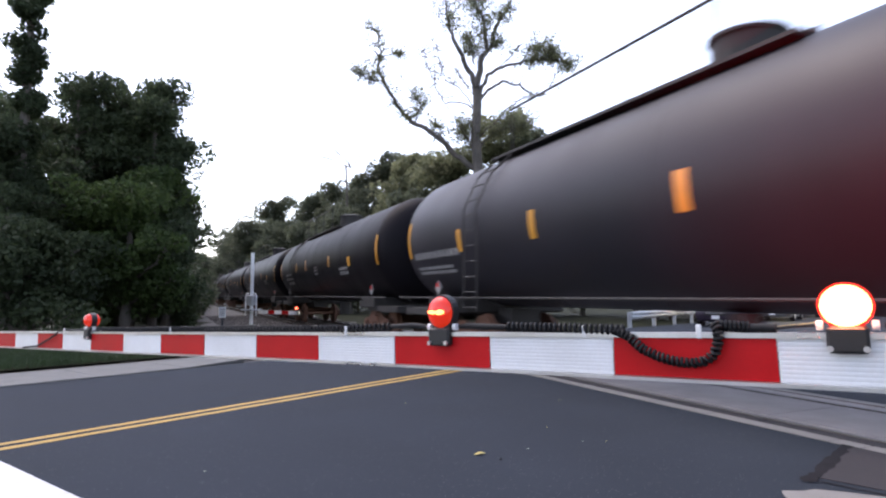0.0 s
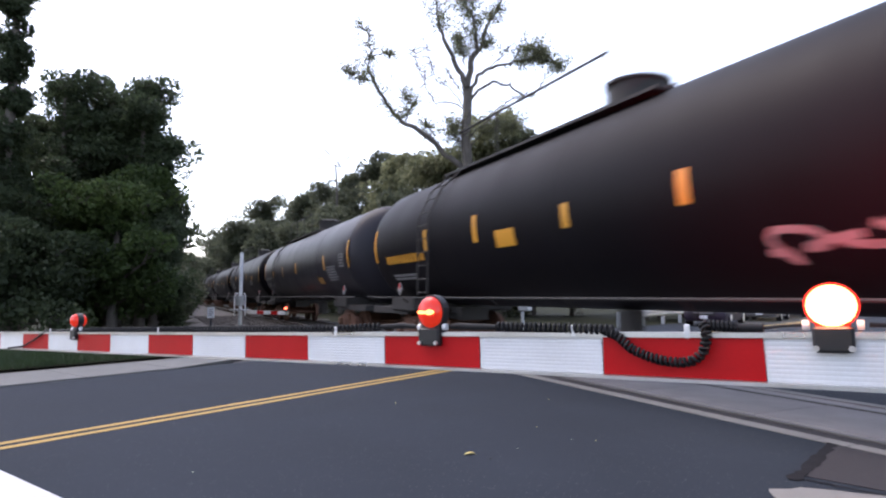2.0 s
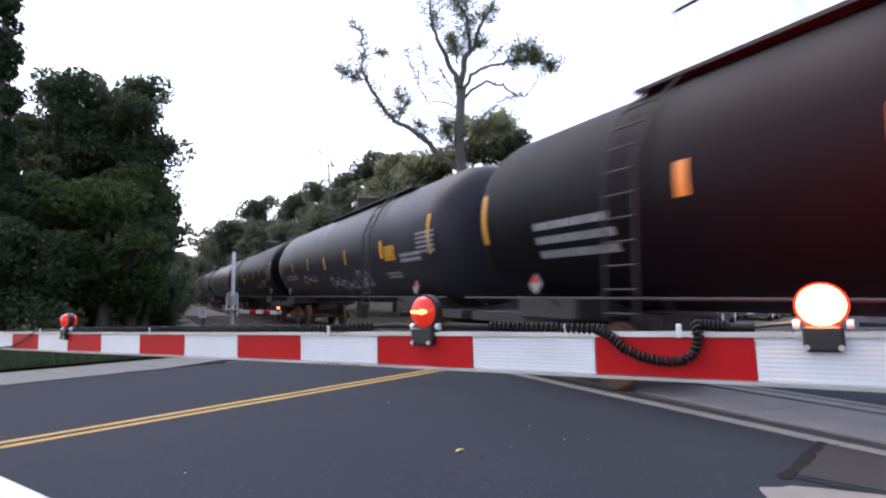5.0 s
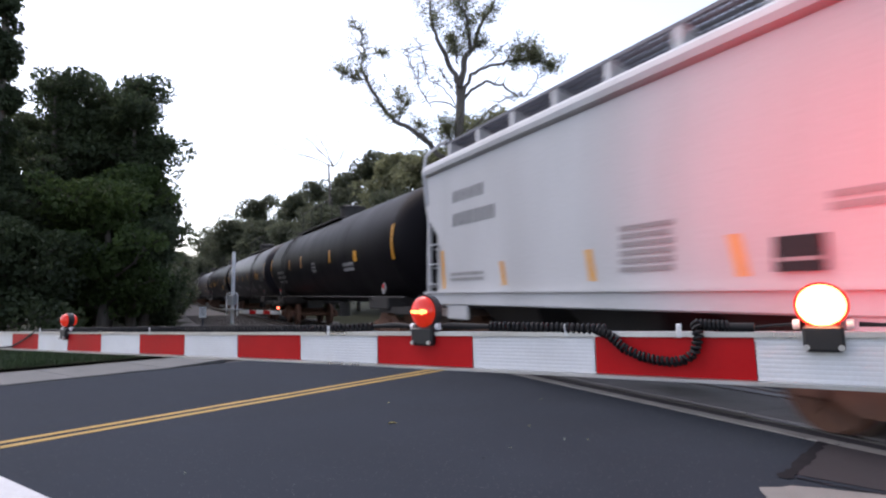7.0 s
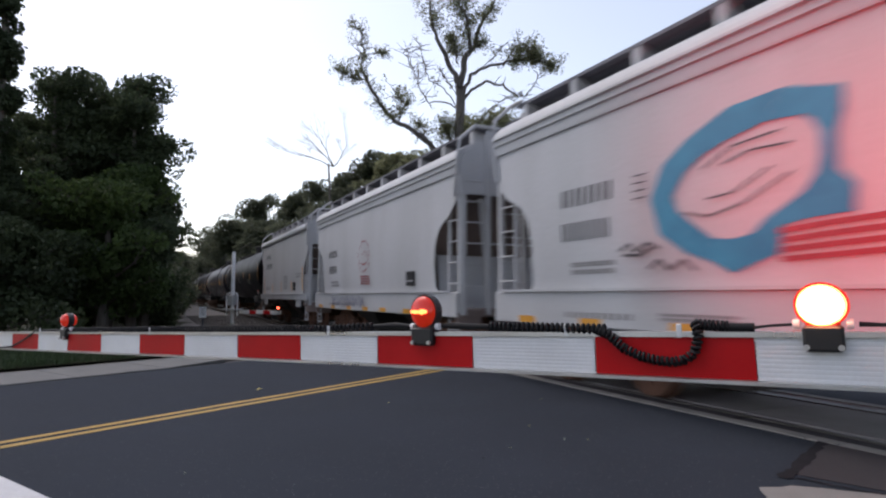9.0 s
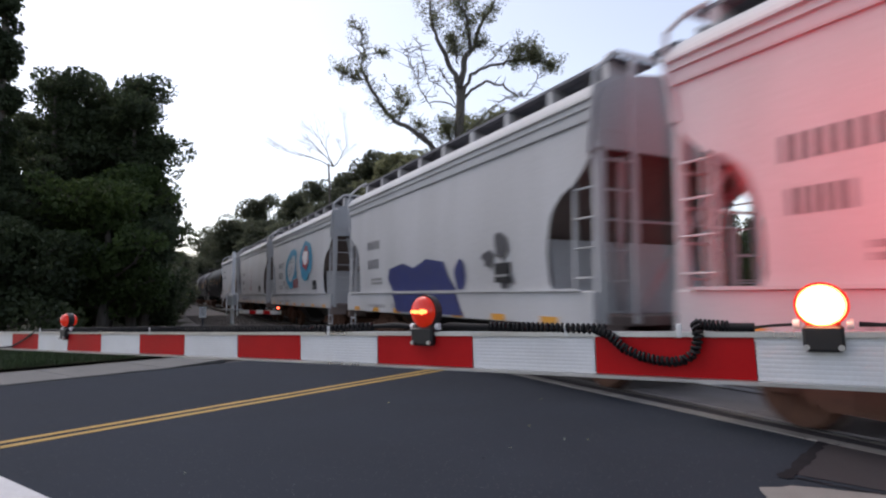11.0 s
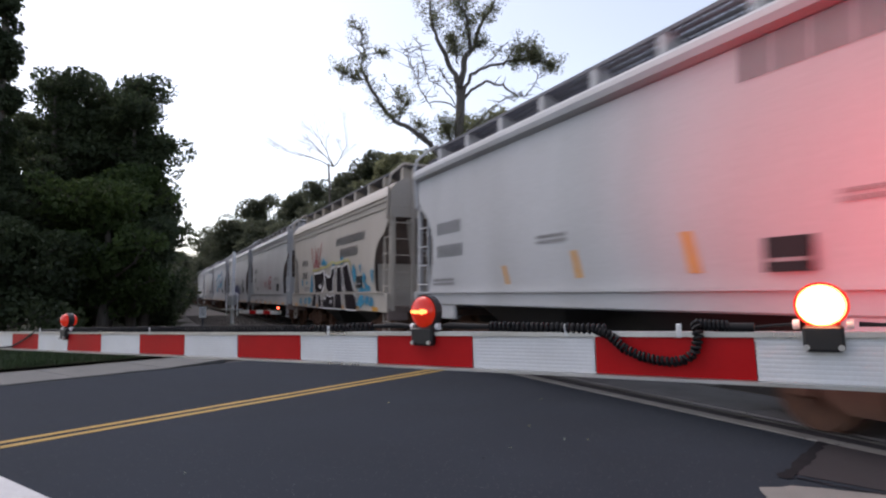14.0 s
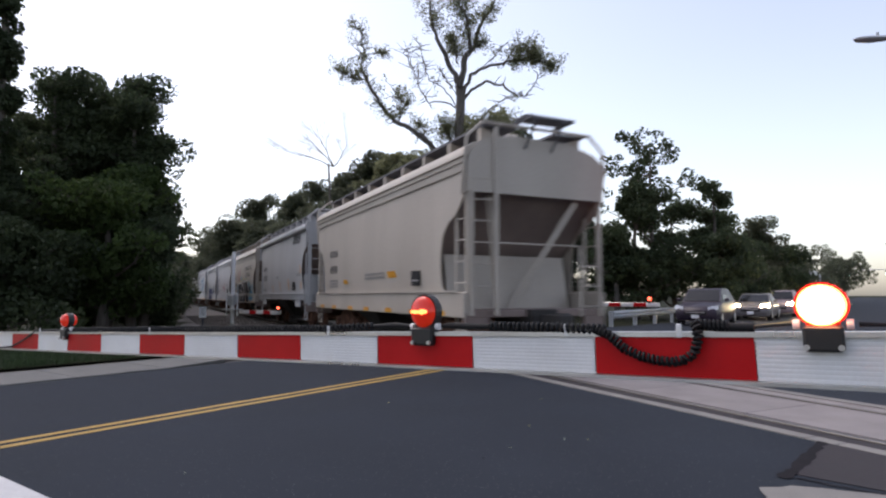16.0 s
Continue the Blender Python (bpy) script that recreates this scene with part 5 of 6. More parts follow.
# big wood beside the track
for i, (x, y, hgt, wid, mat, sd) in enumerate([
        (-15.6, 24.0, 11.0, 5.0, LEAF_DARK, 2), (-12.7, 24.5, 11.4, 3.6, LEAF_DARK, 13), (-14.3, 25.0, 11.4, 4.0, LEAF_DARK, 15), (-17.2, 26.0, 10.8, 5.5, LEAF_DARK, 14), (-17.0, 29.0, 11.0, 6.5, LEAF_DARK, 3),
        (-20.5, 25.0, 11.2, 8.0, LEAF_DARK, 4), (-19.6, 35.0, 12.0, 7.0, LEAF_DARK, 5), (-12.7, 22.5, 6.6, 4.6, LEAF_BUSH, 6), (-16.3, 20.0, 8.0, 6.0, LEAF_DARK, 7),
        (-13.6, 24.5, 4.6, 4.0, LEAF_BUSH, 9), (-12.9, 26.0, 7.0, 2.8, LEAF_DARK, 16), (-24.0, 43.0, 12.5, 8.0, LEAF_DARK, 8), (-16.8, 30.0, 5.5, 5.0, LEAF_DARK, 10), (-20.8, 38.0, 6.5, 6.0, LEAF_DARK, 11), (-14.0, 19.0, 4.0, 4.0, LEAF_DARK, 12)]):
    low = hgt < 8.1
    tree(x, y, hgt, wid, mat, "leafy green bush at the edge of the wood" if low else "dense dark green broadleaf tree beside the track", 100 + sd, bare=0.04 if low else 0.10, limbs=18 if not low else 14, per=400, leaf=0.125, clump=(0.28, 0.85), twigs=9)
tree(-15.85, 21.0, 17.5, 1.1, LEAF_DARK, "tall dark trunk wrapped in ivy at the edge of the wood", 141, bare=0.2, limbs=44, per=520, leaf=0.11, trunk=0.3, clump=(0.22, 0.5), twigs=5)

# the tall tree behind the track: trunk, chosen limbs, thin clumps
TALL = (1.12, 41.0)


def tall_tree():
    q = random.Random(77)
    nq = np.random.RandomState(77)
    ob = empty("tree", pose(TALL[0], TALL[1], -0.2), "tall thinly leaved tree with spreading bare limbs", "tree", "trees round the crossing")
    wood = Shape()
    clumps = []

    def grow(pts, r0, r1, leafy=0.0, spread=0.9, clump=(0.25, 0.5), first=0.35, bare=0.2):
        """A limb through points given from the trunk's foot, with twigs from its part past first; bare: the share of leafless twigs."""
        pts = [Vector((p[0] - TALL[0], q.uniform(-0.5, 0.5) if k else 0, p[-1] + 0.2)) for k, p in enumerate(pts)]
        fine = []
        for a, b in zip(pts, pts[1:]):
            for i in range(4):
                j = Vector((q.uniform(-1, 1), q.uniform(-1, 1), q.uniform(-1, 1))) * 0.07 * (b - a).length ** 0.5
                fine.append(a.lerp(b, i / 4) + (j if fine else Vector()))
        fine.append(pts[-1])
        m = len(fine) - 1
        wood.tube(fine, [0.85 * (r0 + (r1 - r0) * i / m) for i in range(m + 1)], 7)
        for i in range(int(leafy * 20)):
            s = fine[int(m * q.uniform(first, 1.0))]
            e = s + Vector((q.uniform(-1, 1), q.uniform(-1, 1), q.uniform(-0.5, 1))) * spread * q.uniform(0.4, 1.35)
            tp, tr = limb(q, s, e, 0.035, 0.010, 0.08, 4)
            wood.tube(tp, tr, 4)
            if q.random() > bare:
                clumps.append((tuple(e), q.uniform(*clump)))
                clumps.append((tuple(tp[2]), q.uniform(*clump) * 0.6))

    grow([(1.12, -0.2), (1.2, 5.0), (1.21, 8.9), (1.1, 12.85), (1.15, 16.1)], 0.5, 0.36)
    grow([(1.15, 15.9), (0.44, 17.5), (-0.16, 18.73), (-0.64, 19.96), (-0.88, 21.4), (-1.12, 23.5)], 0.24, 0.06, 2.2, 1.0, first=0.62)
    grow([(1.2, 16.0), (1.63, 18.1), (2.23, 18.93), (2.55, 20.4), (3.24, 21.4), (4.05, 23.1)], 0.28, 0.06, 2.2, 0.9, first=0.7)
    grow([(1.9, 18.6), (1.76, 20.6), (1.12, 22.2), (0.88, 23.5)], 0.15, 0.05, 4.2, 1.0, (0.3, 0.55), first=0.1, bare=0.1)
    grow([(1.0, 17.6), (0.9, 18.8), (0.5, 19.8)], 0.08, 0.03, 2.4, 0.8, (0.3, 0.5), bare=0.1)
    grow([(1.9, 18.4), (2.6, 19.0), (3.0, 19.4)], 0.08, 0.03, 1.2, 0.7, (0.25, 0.45))
    grow([(1.26, 15.0), (1.9, 16.68), (2.62, 17.21), (3.81, 17.38), (5.2, 17.7), (6.39, 17.7), (8.1, 17.2)], 0.17, 0.04, 4.6, 0.8, (0.28, 0.5), first=0.62, bare=0.12)
    grow([(4.2, 17.4), (5.0, 18.6), (6.0, 18.4), (7.0, 17.9)], 0.07, 0.025, 2.8, 0.75, (0.28, 0.5), first=0.3, bare=0.1)
    grow([(2.62, 17.2), (3.6, 18.2), (4.3, 18.9)], 0.05, 0.02, 0.8, 0.6, (0.2, 0.35), bare=0.6)
    grow([(1.26, 14.7), (2.02, 15.87), (3.01, 16.2), (4.2, 16.08), (4.98, 15.47), (5.77, 15.35), (6.37, 16.08), (6.78, 16.89)], 0.14, 0.025, 1.2, 0.8, (0.15, 0.25), bare=0.85)
    grow([(1.2, 12.2), (2.6, 13.45), (3.31, 14.26), (3.79, 14.66), (4.58, 15.18), (5.77, 15.35)], 0.07, 0.03, 0.7, 0.7, (0.15, 0.3), bare=0.7)
    grow([(1.1, 10.0), (-0.75, 11.57), (-1.93, 12.65), (-3.31, 13.45), (-4.1, 14.26), (-4.7, 15.27), (-5.31, 16.28), (-5.71, 17.3), (-5.53, 18.32), (-5.74, 19.75), (-6.47, 20.66)], 0.24, 0.03, 5.4, 0.75, (0.22, 0.42), first=0.3, bare=0.25)
    grow([(-5.31, 16.28), (-6.5, 16.68), (-7.78, 17.38)], 0.06, 0.02, 2.4, 0.8, (0.22, 0.42), bare=0.2)
    grow([(-5.48, 18.1), (-4.61, 18.36), (-3.9, 18.52)], 0.05, 0.02, 1.2, 0.5, (0.2, 0.38), first=0.6)
    grow([(-3.11, 13.4), (-2.72, 14.66), (-3.52, 15.67)], 0.07, 0.02, 2.2, 0.8, (0.22, 0.42))
    grow([(-1.06, 11.8), (-1.34, 12.85), (-1.93, 13.57)], 0.07, 0.02, 1.6, 0.7, (0.22, 0.42))
    grow([(1.03, 14.26), (0.43, 14.66), (-0.95, 14.94), (-1.54, 15.67), (-1.94, 16.89), (-2.46, 17.7), (-2.47, 18.85)], 0.07, 0.02, 2.2, 0.9, (0.12, 0.25), bare=0.7)
    grow([(0.9, 14.5), (0.04, 15.67), (-0.95, 16.48), (-1.43, 17.7), (-1.55, 19.0)], 0.05, 0.02, 1.8, 0.9, (0.12, 0.25), bare=0.7)
    grow([(1.0, 15.2), (0.2, 16.6), (-0.3, 17.4)], 0.04, 0.015, 0.8, 0.7, (0.12, 0.2), bare=0.7)
    grow([(1.1, 11.0), (0.4, 12.4), (0.2, 13.0)], 0.08, 0.03, 2.6, 0.9, (0.35, 0.6), bare=0.1)
    grow([(1.1, 11.2), (2.2, 12.6), (3.6, 13.2), (4.6, 12.8)], 0.09, 0.03, 4.0, 0.9, (0.35, 0.6), bare=0.1)
    part("trunk", wood, BARK, ob, "grey bare trunk and limbs", smooth=True)
    v, f = crown_cloud(nq, clumps, 230, 0.085, 0.95)
    from_arrays("crown", v, f, LEAF_TALL_HAZED, ob)


tall_tree()
for i, (x, y, hgt, wid) in enumerate([(-41, 110, 12.5, 12), (-34, 100, 13.0, 10), (-24.5, 80, 15.0, 9), (-18.2, 75, 14.2, 8), (-27, 78, 11.5, 8), (-12.6, 65, 13.2, 7), (-8.4, 60, 15.6, 8), (-4.4, 55, 15.4, 8), (-1.0, 50, 14.5, 7),
                                      (3.6, 50, 15.8, 7), (6.8, 49, 14.6, 6), (-14.5, 62, 9.5, 7), (-9.5, 52, 9.0, 7), (-3.5, 47, 9.5, 7), (4.0, 45, 9.5, 8), (9.5, 47, 10.0, 7), (-21, 72, 10, 8), (-48, 130, 13, 12), (-29.6, 62, 5, 6), (-37.2, 80, 6, 8), (-42, 100, 7, 9), (-25.4, 52, 4.5, 5), (-16.9, 34, 2.6, 3.0), (-20.1, 41, 3.0, 3.4), (-23.9, 48, 3.2, 4)]):
    tree(x, y, hgt * 1.04, wid * 0.94, LEAF_TALL_HAZED if i in (7, 8, 9) else LEAF_FAR_HAZED, "green tree in the wood behind the track, its leaves greyed for haze", 300 + i, bare=0.10, limbs=24, per=120, leaf=0.22, clump=(0.65, 1.3), twigs=7)


def bare_tree(x, y, seed):
    """Leafless tree: forked grey limbs and many fine twigs."""
    q = random.Random(seed)
    ob = empty("tree", pose(x, y, -0.2), "bare dying tree with thin grey twigs", "tree", "trees round the crossing")
    wood = Shape()

    def fork(start, way, length, radius, depth):
        end = start + way * length
        pts, rad = limb(q, start, end, radius, radius * 0.55, 0.035 * length, 5)
        wood.tube(pts, rad, 5)
        if depth:
            for k in range(3 if depth > 1 else 4):
                w = (way + Vector((q.uniform(-0.75, 0.55), q.uniform(-0.6, 0.6), q.uniform(-0.25, 0.55)))).normalized()
                fork(pts[q.randint(2, 5)], w, length * q.uniform(0.5, 0.8), radius * 0.5, depth - 1)
    fork(Vector((0, 0, 0)), Vector((-0.06, 0, 1)), 14.0, 0.16, 0)
    for way, length in (((-0.9, 0.1, 0.42), 3.3), ((-0.4, -0.2, 0.9), 2.6), ((0.5, 0.2, 0.85), 2.6), ((-0.65, 0.2, 0.65), 3.0)):
        fork(Vector((-0.84, 0, 13.9)), Vector(way).normalized(), length, 0.06, 4)
    part("trunk", wood, BARK, ob)


bare_tree(-9.7, 57.0, 12)
for i, (x, y, hgt, wid) in enumerate([(13.9, 40, 11.9, 7.4), (12.6, 39, 8.2, 5), (16.2, 42, 7.6, 6), (19.0, 42, 9.6, 3.4), (21.5, 46, 7.6, 6), (17.5, 38, 5.0, 6), (28, 55, 8.2, 6), (25, 50, 6.4, 6), (37, 66, 6.2, 8), (46, 76, 6.0, 9), (32, 58, 5.8, 7), (59, 92, 6.2, 11), (72, 108, 6.6, 11), (11.0, 38, 5.5, 5)]):
    tree(x, y, hgt * 1.1, wid, LEAF_FAR_HAZED if i in (6, 8, 9, 11, 12) else LEAF_DARK, "dark tree along the far side of the road", 400 + i, bare=0.42 if i in (0, 3) else 0.08, limbs=13, per=200, leaf=0.175, clump=(0.25, 0.55) if i in (0, 3) else (0.4, 0.9), twigs=8)


# ---- small gate over the footway beside the track ----
GALV = material("galvanised_steel", (0.50, 0.52, 0.54), (0.36, 0.38, 0.40), 0.45, 0.5, scale=5, fine=60, bump=0.08)
POST_BLUE = material("dark_post_paint", (0.03, 0.04, 0.06), rough=0.6)
SIGN_WHITE = material("sign_white", (0.72, 0.73, 0.74), (0.6, 0.61, 0.62), 0.4, scale=6, bump=0)
PG = Vector((-10.13, 29.0, -0.17))
side_gate = empty("footway_gate", pose(PG.x, PG.y, PG.z), "grey mast with a short lowered striped arm across the footway", "crossing gate", "gates of the crossing")
part("mast", Shape().tube([(0, 0, 0), (0, 0, 3.56), (0, 0, 3.6)], [0.085, 0.085, 0.06], 14), SIGN_WHITE, side_gate, "white painted mast", smooth=True)
part("base", Shape().box((0, 0, 0.06), (0.42, 0.42, 0.12), None, 0.02), CONCRETE, side_gate)
ARM_D = Vector((0.815, -0.579, 0.0))
ARM_M = Matrix.Rotation(math.atan2(ARM_D.y, ARM_D.x), 3, "Z")
part("drive_box", Shape().box((0.02, -0.16, 1.28), (0.40, 0.22, 0.50), ARM_M, 0.03), GALV, side_gate)
part("drive_shelf", Shape().box((0.02, -0.1, 0.83), (0.95, 0.5, 0.07), ARM_M, 0.01), GALV, side_gate)
for d in (-1, 1):
    c = ARM_D * (0.42 * d)
    part("guard_tube", Shape().tube([c + Vector((0, -0.1, 0.55)), c + Vector((0, -0.1, 1.5)), c + Vector((0, -0.1, 1.6)) - ARM_D * (0.06 * d), Vector((0, -0.1, 1.62)) + ARM_D * (0.2 * d)], 0.035, 8), SIGN_WHITE, side_gate, smooth=True)
bar = Shape().box(ARM_D * 2.1 + Vector((0, -0.15, 0.74)), (3.0, 0.05, 0.17), ARM_M, 0.01)
arm = part("arm", bar, ALU, side_gate)
for i in range(5):
    c = ARM_D * (1.15 + 0.5 * i) + Vector((0, -0.15, 0.74)) - Vector((0.579, 0.815, 0)) * 0.027
    part("stripe", Shape().box(c, (0.49, 0.004, 0.165), ARM_M), ARM_RED if i % 2 else ARM_WHITE, arm, "red stripe" if i % 2 else "white stripe")
lamp = part("lamp_bracket", Shape().box(ARM_D * 3.42 + Vector((0, -0.16, 0.86)), (0.1, 0.06, 0.1), ARM_M, 0.01), HOUSING, side_gate)
ball = Shape()
c = ARM_D * 3.42 + Vector((0, -0.17, 0.94))
ball.loft([[c + Vector((math.cos(2 * math.pi * k / 14) * rr, o, math.sin(2 * math.pi * k / 14) * rr)) for k in range(14)] for o, rr in ((-0.05, 0.01), (-0.04, 0.045), (0.0, 0.062), (0.04, 0.045), (0.05, 0.01))])
part("lens", ball, LENS_FAR, lamp, "lit red lens", smooth=True)

# notice on a post
SG = Vector((-10.36, 26.0, -0.17))
notice = empty("notice_sign", pose(SG.x, SG.y, SG.z), "small white notice on a dark post beside the track", "sign")
part("post", Shape().box((0, 0.03, 0.5), (0.06, 0.04, 1.0)), POST_BLUE, notice)
part("board", Shape().box((0, 0, 0.78), (0.30, 0.02, 0.46), None, 0.004), SIGN_WHITE, notice)
for i in range(4):
    part("text_bar", Shape().box((0, -0.013, 0.92 - 0.085 * i), (0.2 - 0.03 * (i % 2), 0.004, 0.03)), LETTER, notice)

# ---- the far gate across the opposite lane ----
FG = Vector((2.6, 21.7, -0.05))
far_gate = empty("crossing_gate", pose(FG.x, FG.y, FG.z), "lowered red and white gate arm beyond the track", "crossing gate", "gates of the crossing")
part("mast", Shape().tube([(0, 0, 0), (0, 0, 3.0)], 0.06, 12), GALV, far_gate, smooth=True)
part("drive_box", Shape().box((0.1, 0, 1.1), (0.4, 0.35, 0.5), ARM_M, 0.02), GALV, far_gate)
beam2 = part("arm", Shape().box(ARM_D * 2.55 + Vector((0, -0.1, 1.09)), (5.0, 0.04, 0.13), ARM_M, 0.008), ALU, far_gate)
for i in range(12):
    c = ARM_D * (5.05 - 0.2 - 0.4064 * i) + Vector((0, -0.1, 1.09)) - Vector((0.579, 0.815, 0)) * 0.022
    part("stripe", Shape().box(c, (0.402, 0.004, 0.12), ARM_M), ARM_RED if i % 2 else ARM_WHITE, beam2, "red stripe" if i % 2 else "white stripe")
for d in (4.75, 2.6):
    c = ARM_D * d + Vector((0, -0.1, 1.27))
    lb = part("lamp_bracket", Shape().box(c - Vector((0, 0, 0.08)), (0.1, 0.05, 0.1), ARM_M), HOUSING, far_gate)
    ball = Shape().loft([[c + Vector((math.cos(2 * math.pi * k / 12) * rr, o, math.sin(2 * math.pi * k / 12) * rr)) for k in range(12)] for o, rr in ((-0.05, 0.01), (-0.035, 0.05), (0.0, 0.06), (0.035, 0.05), (0.05, 0.01))])
    part("lens", ball, LENS_FAR, lb, "lit red lens", smooth=True)

# ---- guard rail ----
guard = empty("guard_rail", pose(0, 0, 0), "galvanised steel guard rail beside the far lane", "guard rail")
sh = Shape()
prof = [(0, 0.40), (0.05, 0.45), (0.05, 0.51), (0, 0.56), (0.05, 0.61), (0.05, 0.67), (0, 0.72), (-0.02, 0.72), (-0.02, 0.40)]
pts = [on_road(25.0 + 1.6 * i, -8.9) for i in range(12)]
sh.loft([[p + RN * o + Vector((0, 0, z - 0.05)) for o, z in prof] for p in pts])
part("beam", sh, GALV, guard)
for p in pts[::2]:
    part("post", Shape().box(p - RN * 0.1 + Vector((0, 0, 0.2)), (0.14, 0.16, 0.9), ROAD_TURN), GALV, guard)

# ---- waiting vehicles, facing the crossing ----
GLASS = material("car_glass", (0.012, 0.013, 0.016), (0.008, 0.009, 0.011), 0.06, scale=2, bump=0, spec=0.25)
TYRE = material("tyre", (0.015, 0.015, 0.016), rough=0.85, scale=20, bump=0.2)
BEAM_LIGHT = material("headlight_glow", (0.9, 0.85, 0.7), rough=0.2, bump=0, emit=(1.0, 0.80, 0.5), power=70)
CLEAR_LAMP = material("headlight_clear", (0.62, 0.64, 0.68), (0.4, 0.42, 0.45), 0.1, scale=8, bump=0)


def car_paint(name, c):
    return material(name, c, tuple(v * 0.75 for v in c), 0.35, 0.0, scale=1.5, fine=40, bump=0.01, spec=0.25)


def vehicle(name, a, l, paint, label, tall, lit):
    """x points forwards, towards the crossing."""
    p = on_road(a, l)
    car = empty(name, Matrix.Translation(p) @ Matrix.Rotation(math.atan2(-RD.y, -RD.x), 4, "Z"), label, "car", "cars waiting at the crossing")
    roof, belt, hood = (1.66, 1.06, 0.97) if tall else (1.44, 0.95, 0.82)
    L, W = 4.8, 0.93
    # lower body: rings along x
    rows = []
    for x, z0, z1, w in ((0.02, 0.38, 0.66, 0.66), (-0.10, 0.26, 0.78, 0.84), (-0.35, 0.22, hood - 0.08, 0.91), (-0.85, 0.22, hood, W), (-1.35, 0.22, belt, W), (-2.6, 0.22, belt + 0.02, W + 0.01), (-3.9, 0.22, belt + 0.05, W), (-4.55, 0.26, belt + 0.02, 0.88), (-4.78, 0.36, belt - 0.12, 0.80)):
        zm = (z0 + z1) / 2
        rows.append([(x, -w * 0.9, z0), (x, w * 0.9, z0), (x, w, zm - 0.1), (x, w, zm + 0.08), (x, w * 0.95, z1 - 0.06), (x, w * 0.84, z1), (x, 0, z1 + 0.02), (x, -w * 0.84, z1), (x, -w * 0.95, z1 - 0.06), (x, -w, zm + 0.08), (x, -w, zm - 0.1)])
    part("body", Shape().loft(rows), paint, car, smooth=True)
    # cabin
    back = -4.55 if tall else -3.9
    cab = [(-1.15, 0.82, belt - 0.03), (-1.95, 0.70, roof - 0.06), (-2.5, 0.68, roof), (-3.6 if tall else -2.9, 0.67, roof - 0.01), (back + 0.25, 0.64, roof - 0.12), (back, 0.74, belt)]
    rows = [[(x, -w, z), (x, w, z), (x, w + (0.88 - w) * min(1, (z - belt + 0.03) * 4), belt - 0.04), (x, -w - (0.88 - w) * min(1, (z - belt + 0.03) * 4), belt - 0.04)] for x, w, z in cab]
    part("cabin", Shape().loft(rows), paint, car, smooth=True)

    def pane(pts, lift, nm="window"):
        v = [Vector(q) for q in pts]
        n = (v[1] - v[0]).cross(v[2] - v[0]).normalized() * lift
        part(nm, Shape().plate([q + n for q in v], n * 0.2), GLASS, car, "dark tinted glass")
    pane([(-1.22, -0.74, belt + 0.02), (-1.22, 0.74, belt + 0.02), (-1.90, 0.64, roof - 0.10), (-1.90, -0.64, roof - 0.10)], 0.018, "windscreen")
    for d in (1, -1):
        q = [(-1.55, d * 0.885, belt + 0.02), (-2.55, d * 0.885, belt + 0.02), (-2.55, d * 0.71, roof - 0.09), (-2.05, d * 0.72, roof - 0.10)]
        pane(q if d < 0 else q[::-1], 0.012, "side_window")
        q = [(-2.65, d * 0.885, belt + 0.02), (back + 0.35, d * 0.86, belt + 0.04), (back + 0.55, d * 0.70, roof - 0.16), (-2.65, d * 0.71, roof - 0.09)]
        pane(q if d < 0 else q[::-1], 0.012, "side_window")
        part("headlight", Shape().loft([[(-0.02 - 0.10 * s, d * (0.50 + 0.10 * s), 0.70), (-0.14 - 0.16 * s, d * (0.89), 0.72 + 0.02 * s), (-0.20 - 0.2 * s, d * 0.87, 0.90 + 0.02 * s), (-0.04 - 0.12 * s, d * 0.50, 0.84)] for s in (0, 1)]), BEAM_LIGHT if lit else CLEAR_LAMP, car, "lit headlight" if lit else "clear headlight")
        part("mirror", Shape().box((-1.45, d * 1.02, belt + 0.08), (0.12, 0.2, 0.15), None, 0.03), paint, car)
        for x in (-0.92, -3.85):
            w = Shape().tube([(x, d * 0.70, 0.33), (x, d * 0.92, 0.33)], 0.33, 24)
            wh = part("wheel", w, TYRE, car, "black tyre", smooth=True)
            part("rim", Shape().tube([(x, d * 0.915, 0.33), (x, d * 0.935, 0.33), (x, d * 0.94, 0.33)], [0.21, 0.2, 0.05], 16), ALU, wh, "alloy rim", smooth=True)
    part("grille", Shape().box((0.0, 0, 0.56), (0.06, 0.95, 0.18), None, 0.02), HOUSING, car, "black grille")
    part("grille_bar", Shape().box((0.035, 0, 0.60), (0.02, 0.8, 0.025)), ALU, car, "chrome bar")
    part("number_plate", Shape().box((0.04, 0, 0.42), (0.015, 0.32, 0.15)), SIGN_WHITE, car, "plain pale plate")
    return car


vehicle("minivan", 27.6, -6.2, car_paint("paint_plum", (0.035, 0.026, 0.04)), "dark plum minivan waiting at the far gate", True, False)
vehicle("sedan", 35.4, -5.2, car_paint("paint_grey", (0.16, 0.15, 0.15)), "grey sedan waiting with lit headlights", False, True)
vehicle("van", 43.0, -4.75, car_paint("paint_red_silver", (0.34, 0.26, 0.27)), "silver van queueing with lit headlights", True, True)
vehicle("sedan", 52.0, -4.4, car_paint("paint_white", (0.55, 0.53, 0.53)), "pale sedan queueing with lit headlights", False, True)
vehicle("van", 66.0, -4.3, car_paint("paint_dark", (0.06, 0.06, 0.07)), "dark van far back in the queue with lit headlights", True, True)

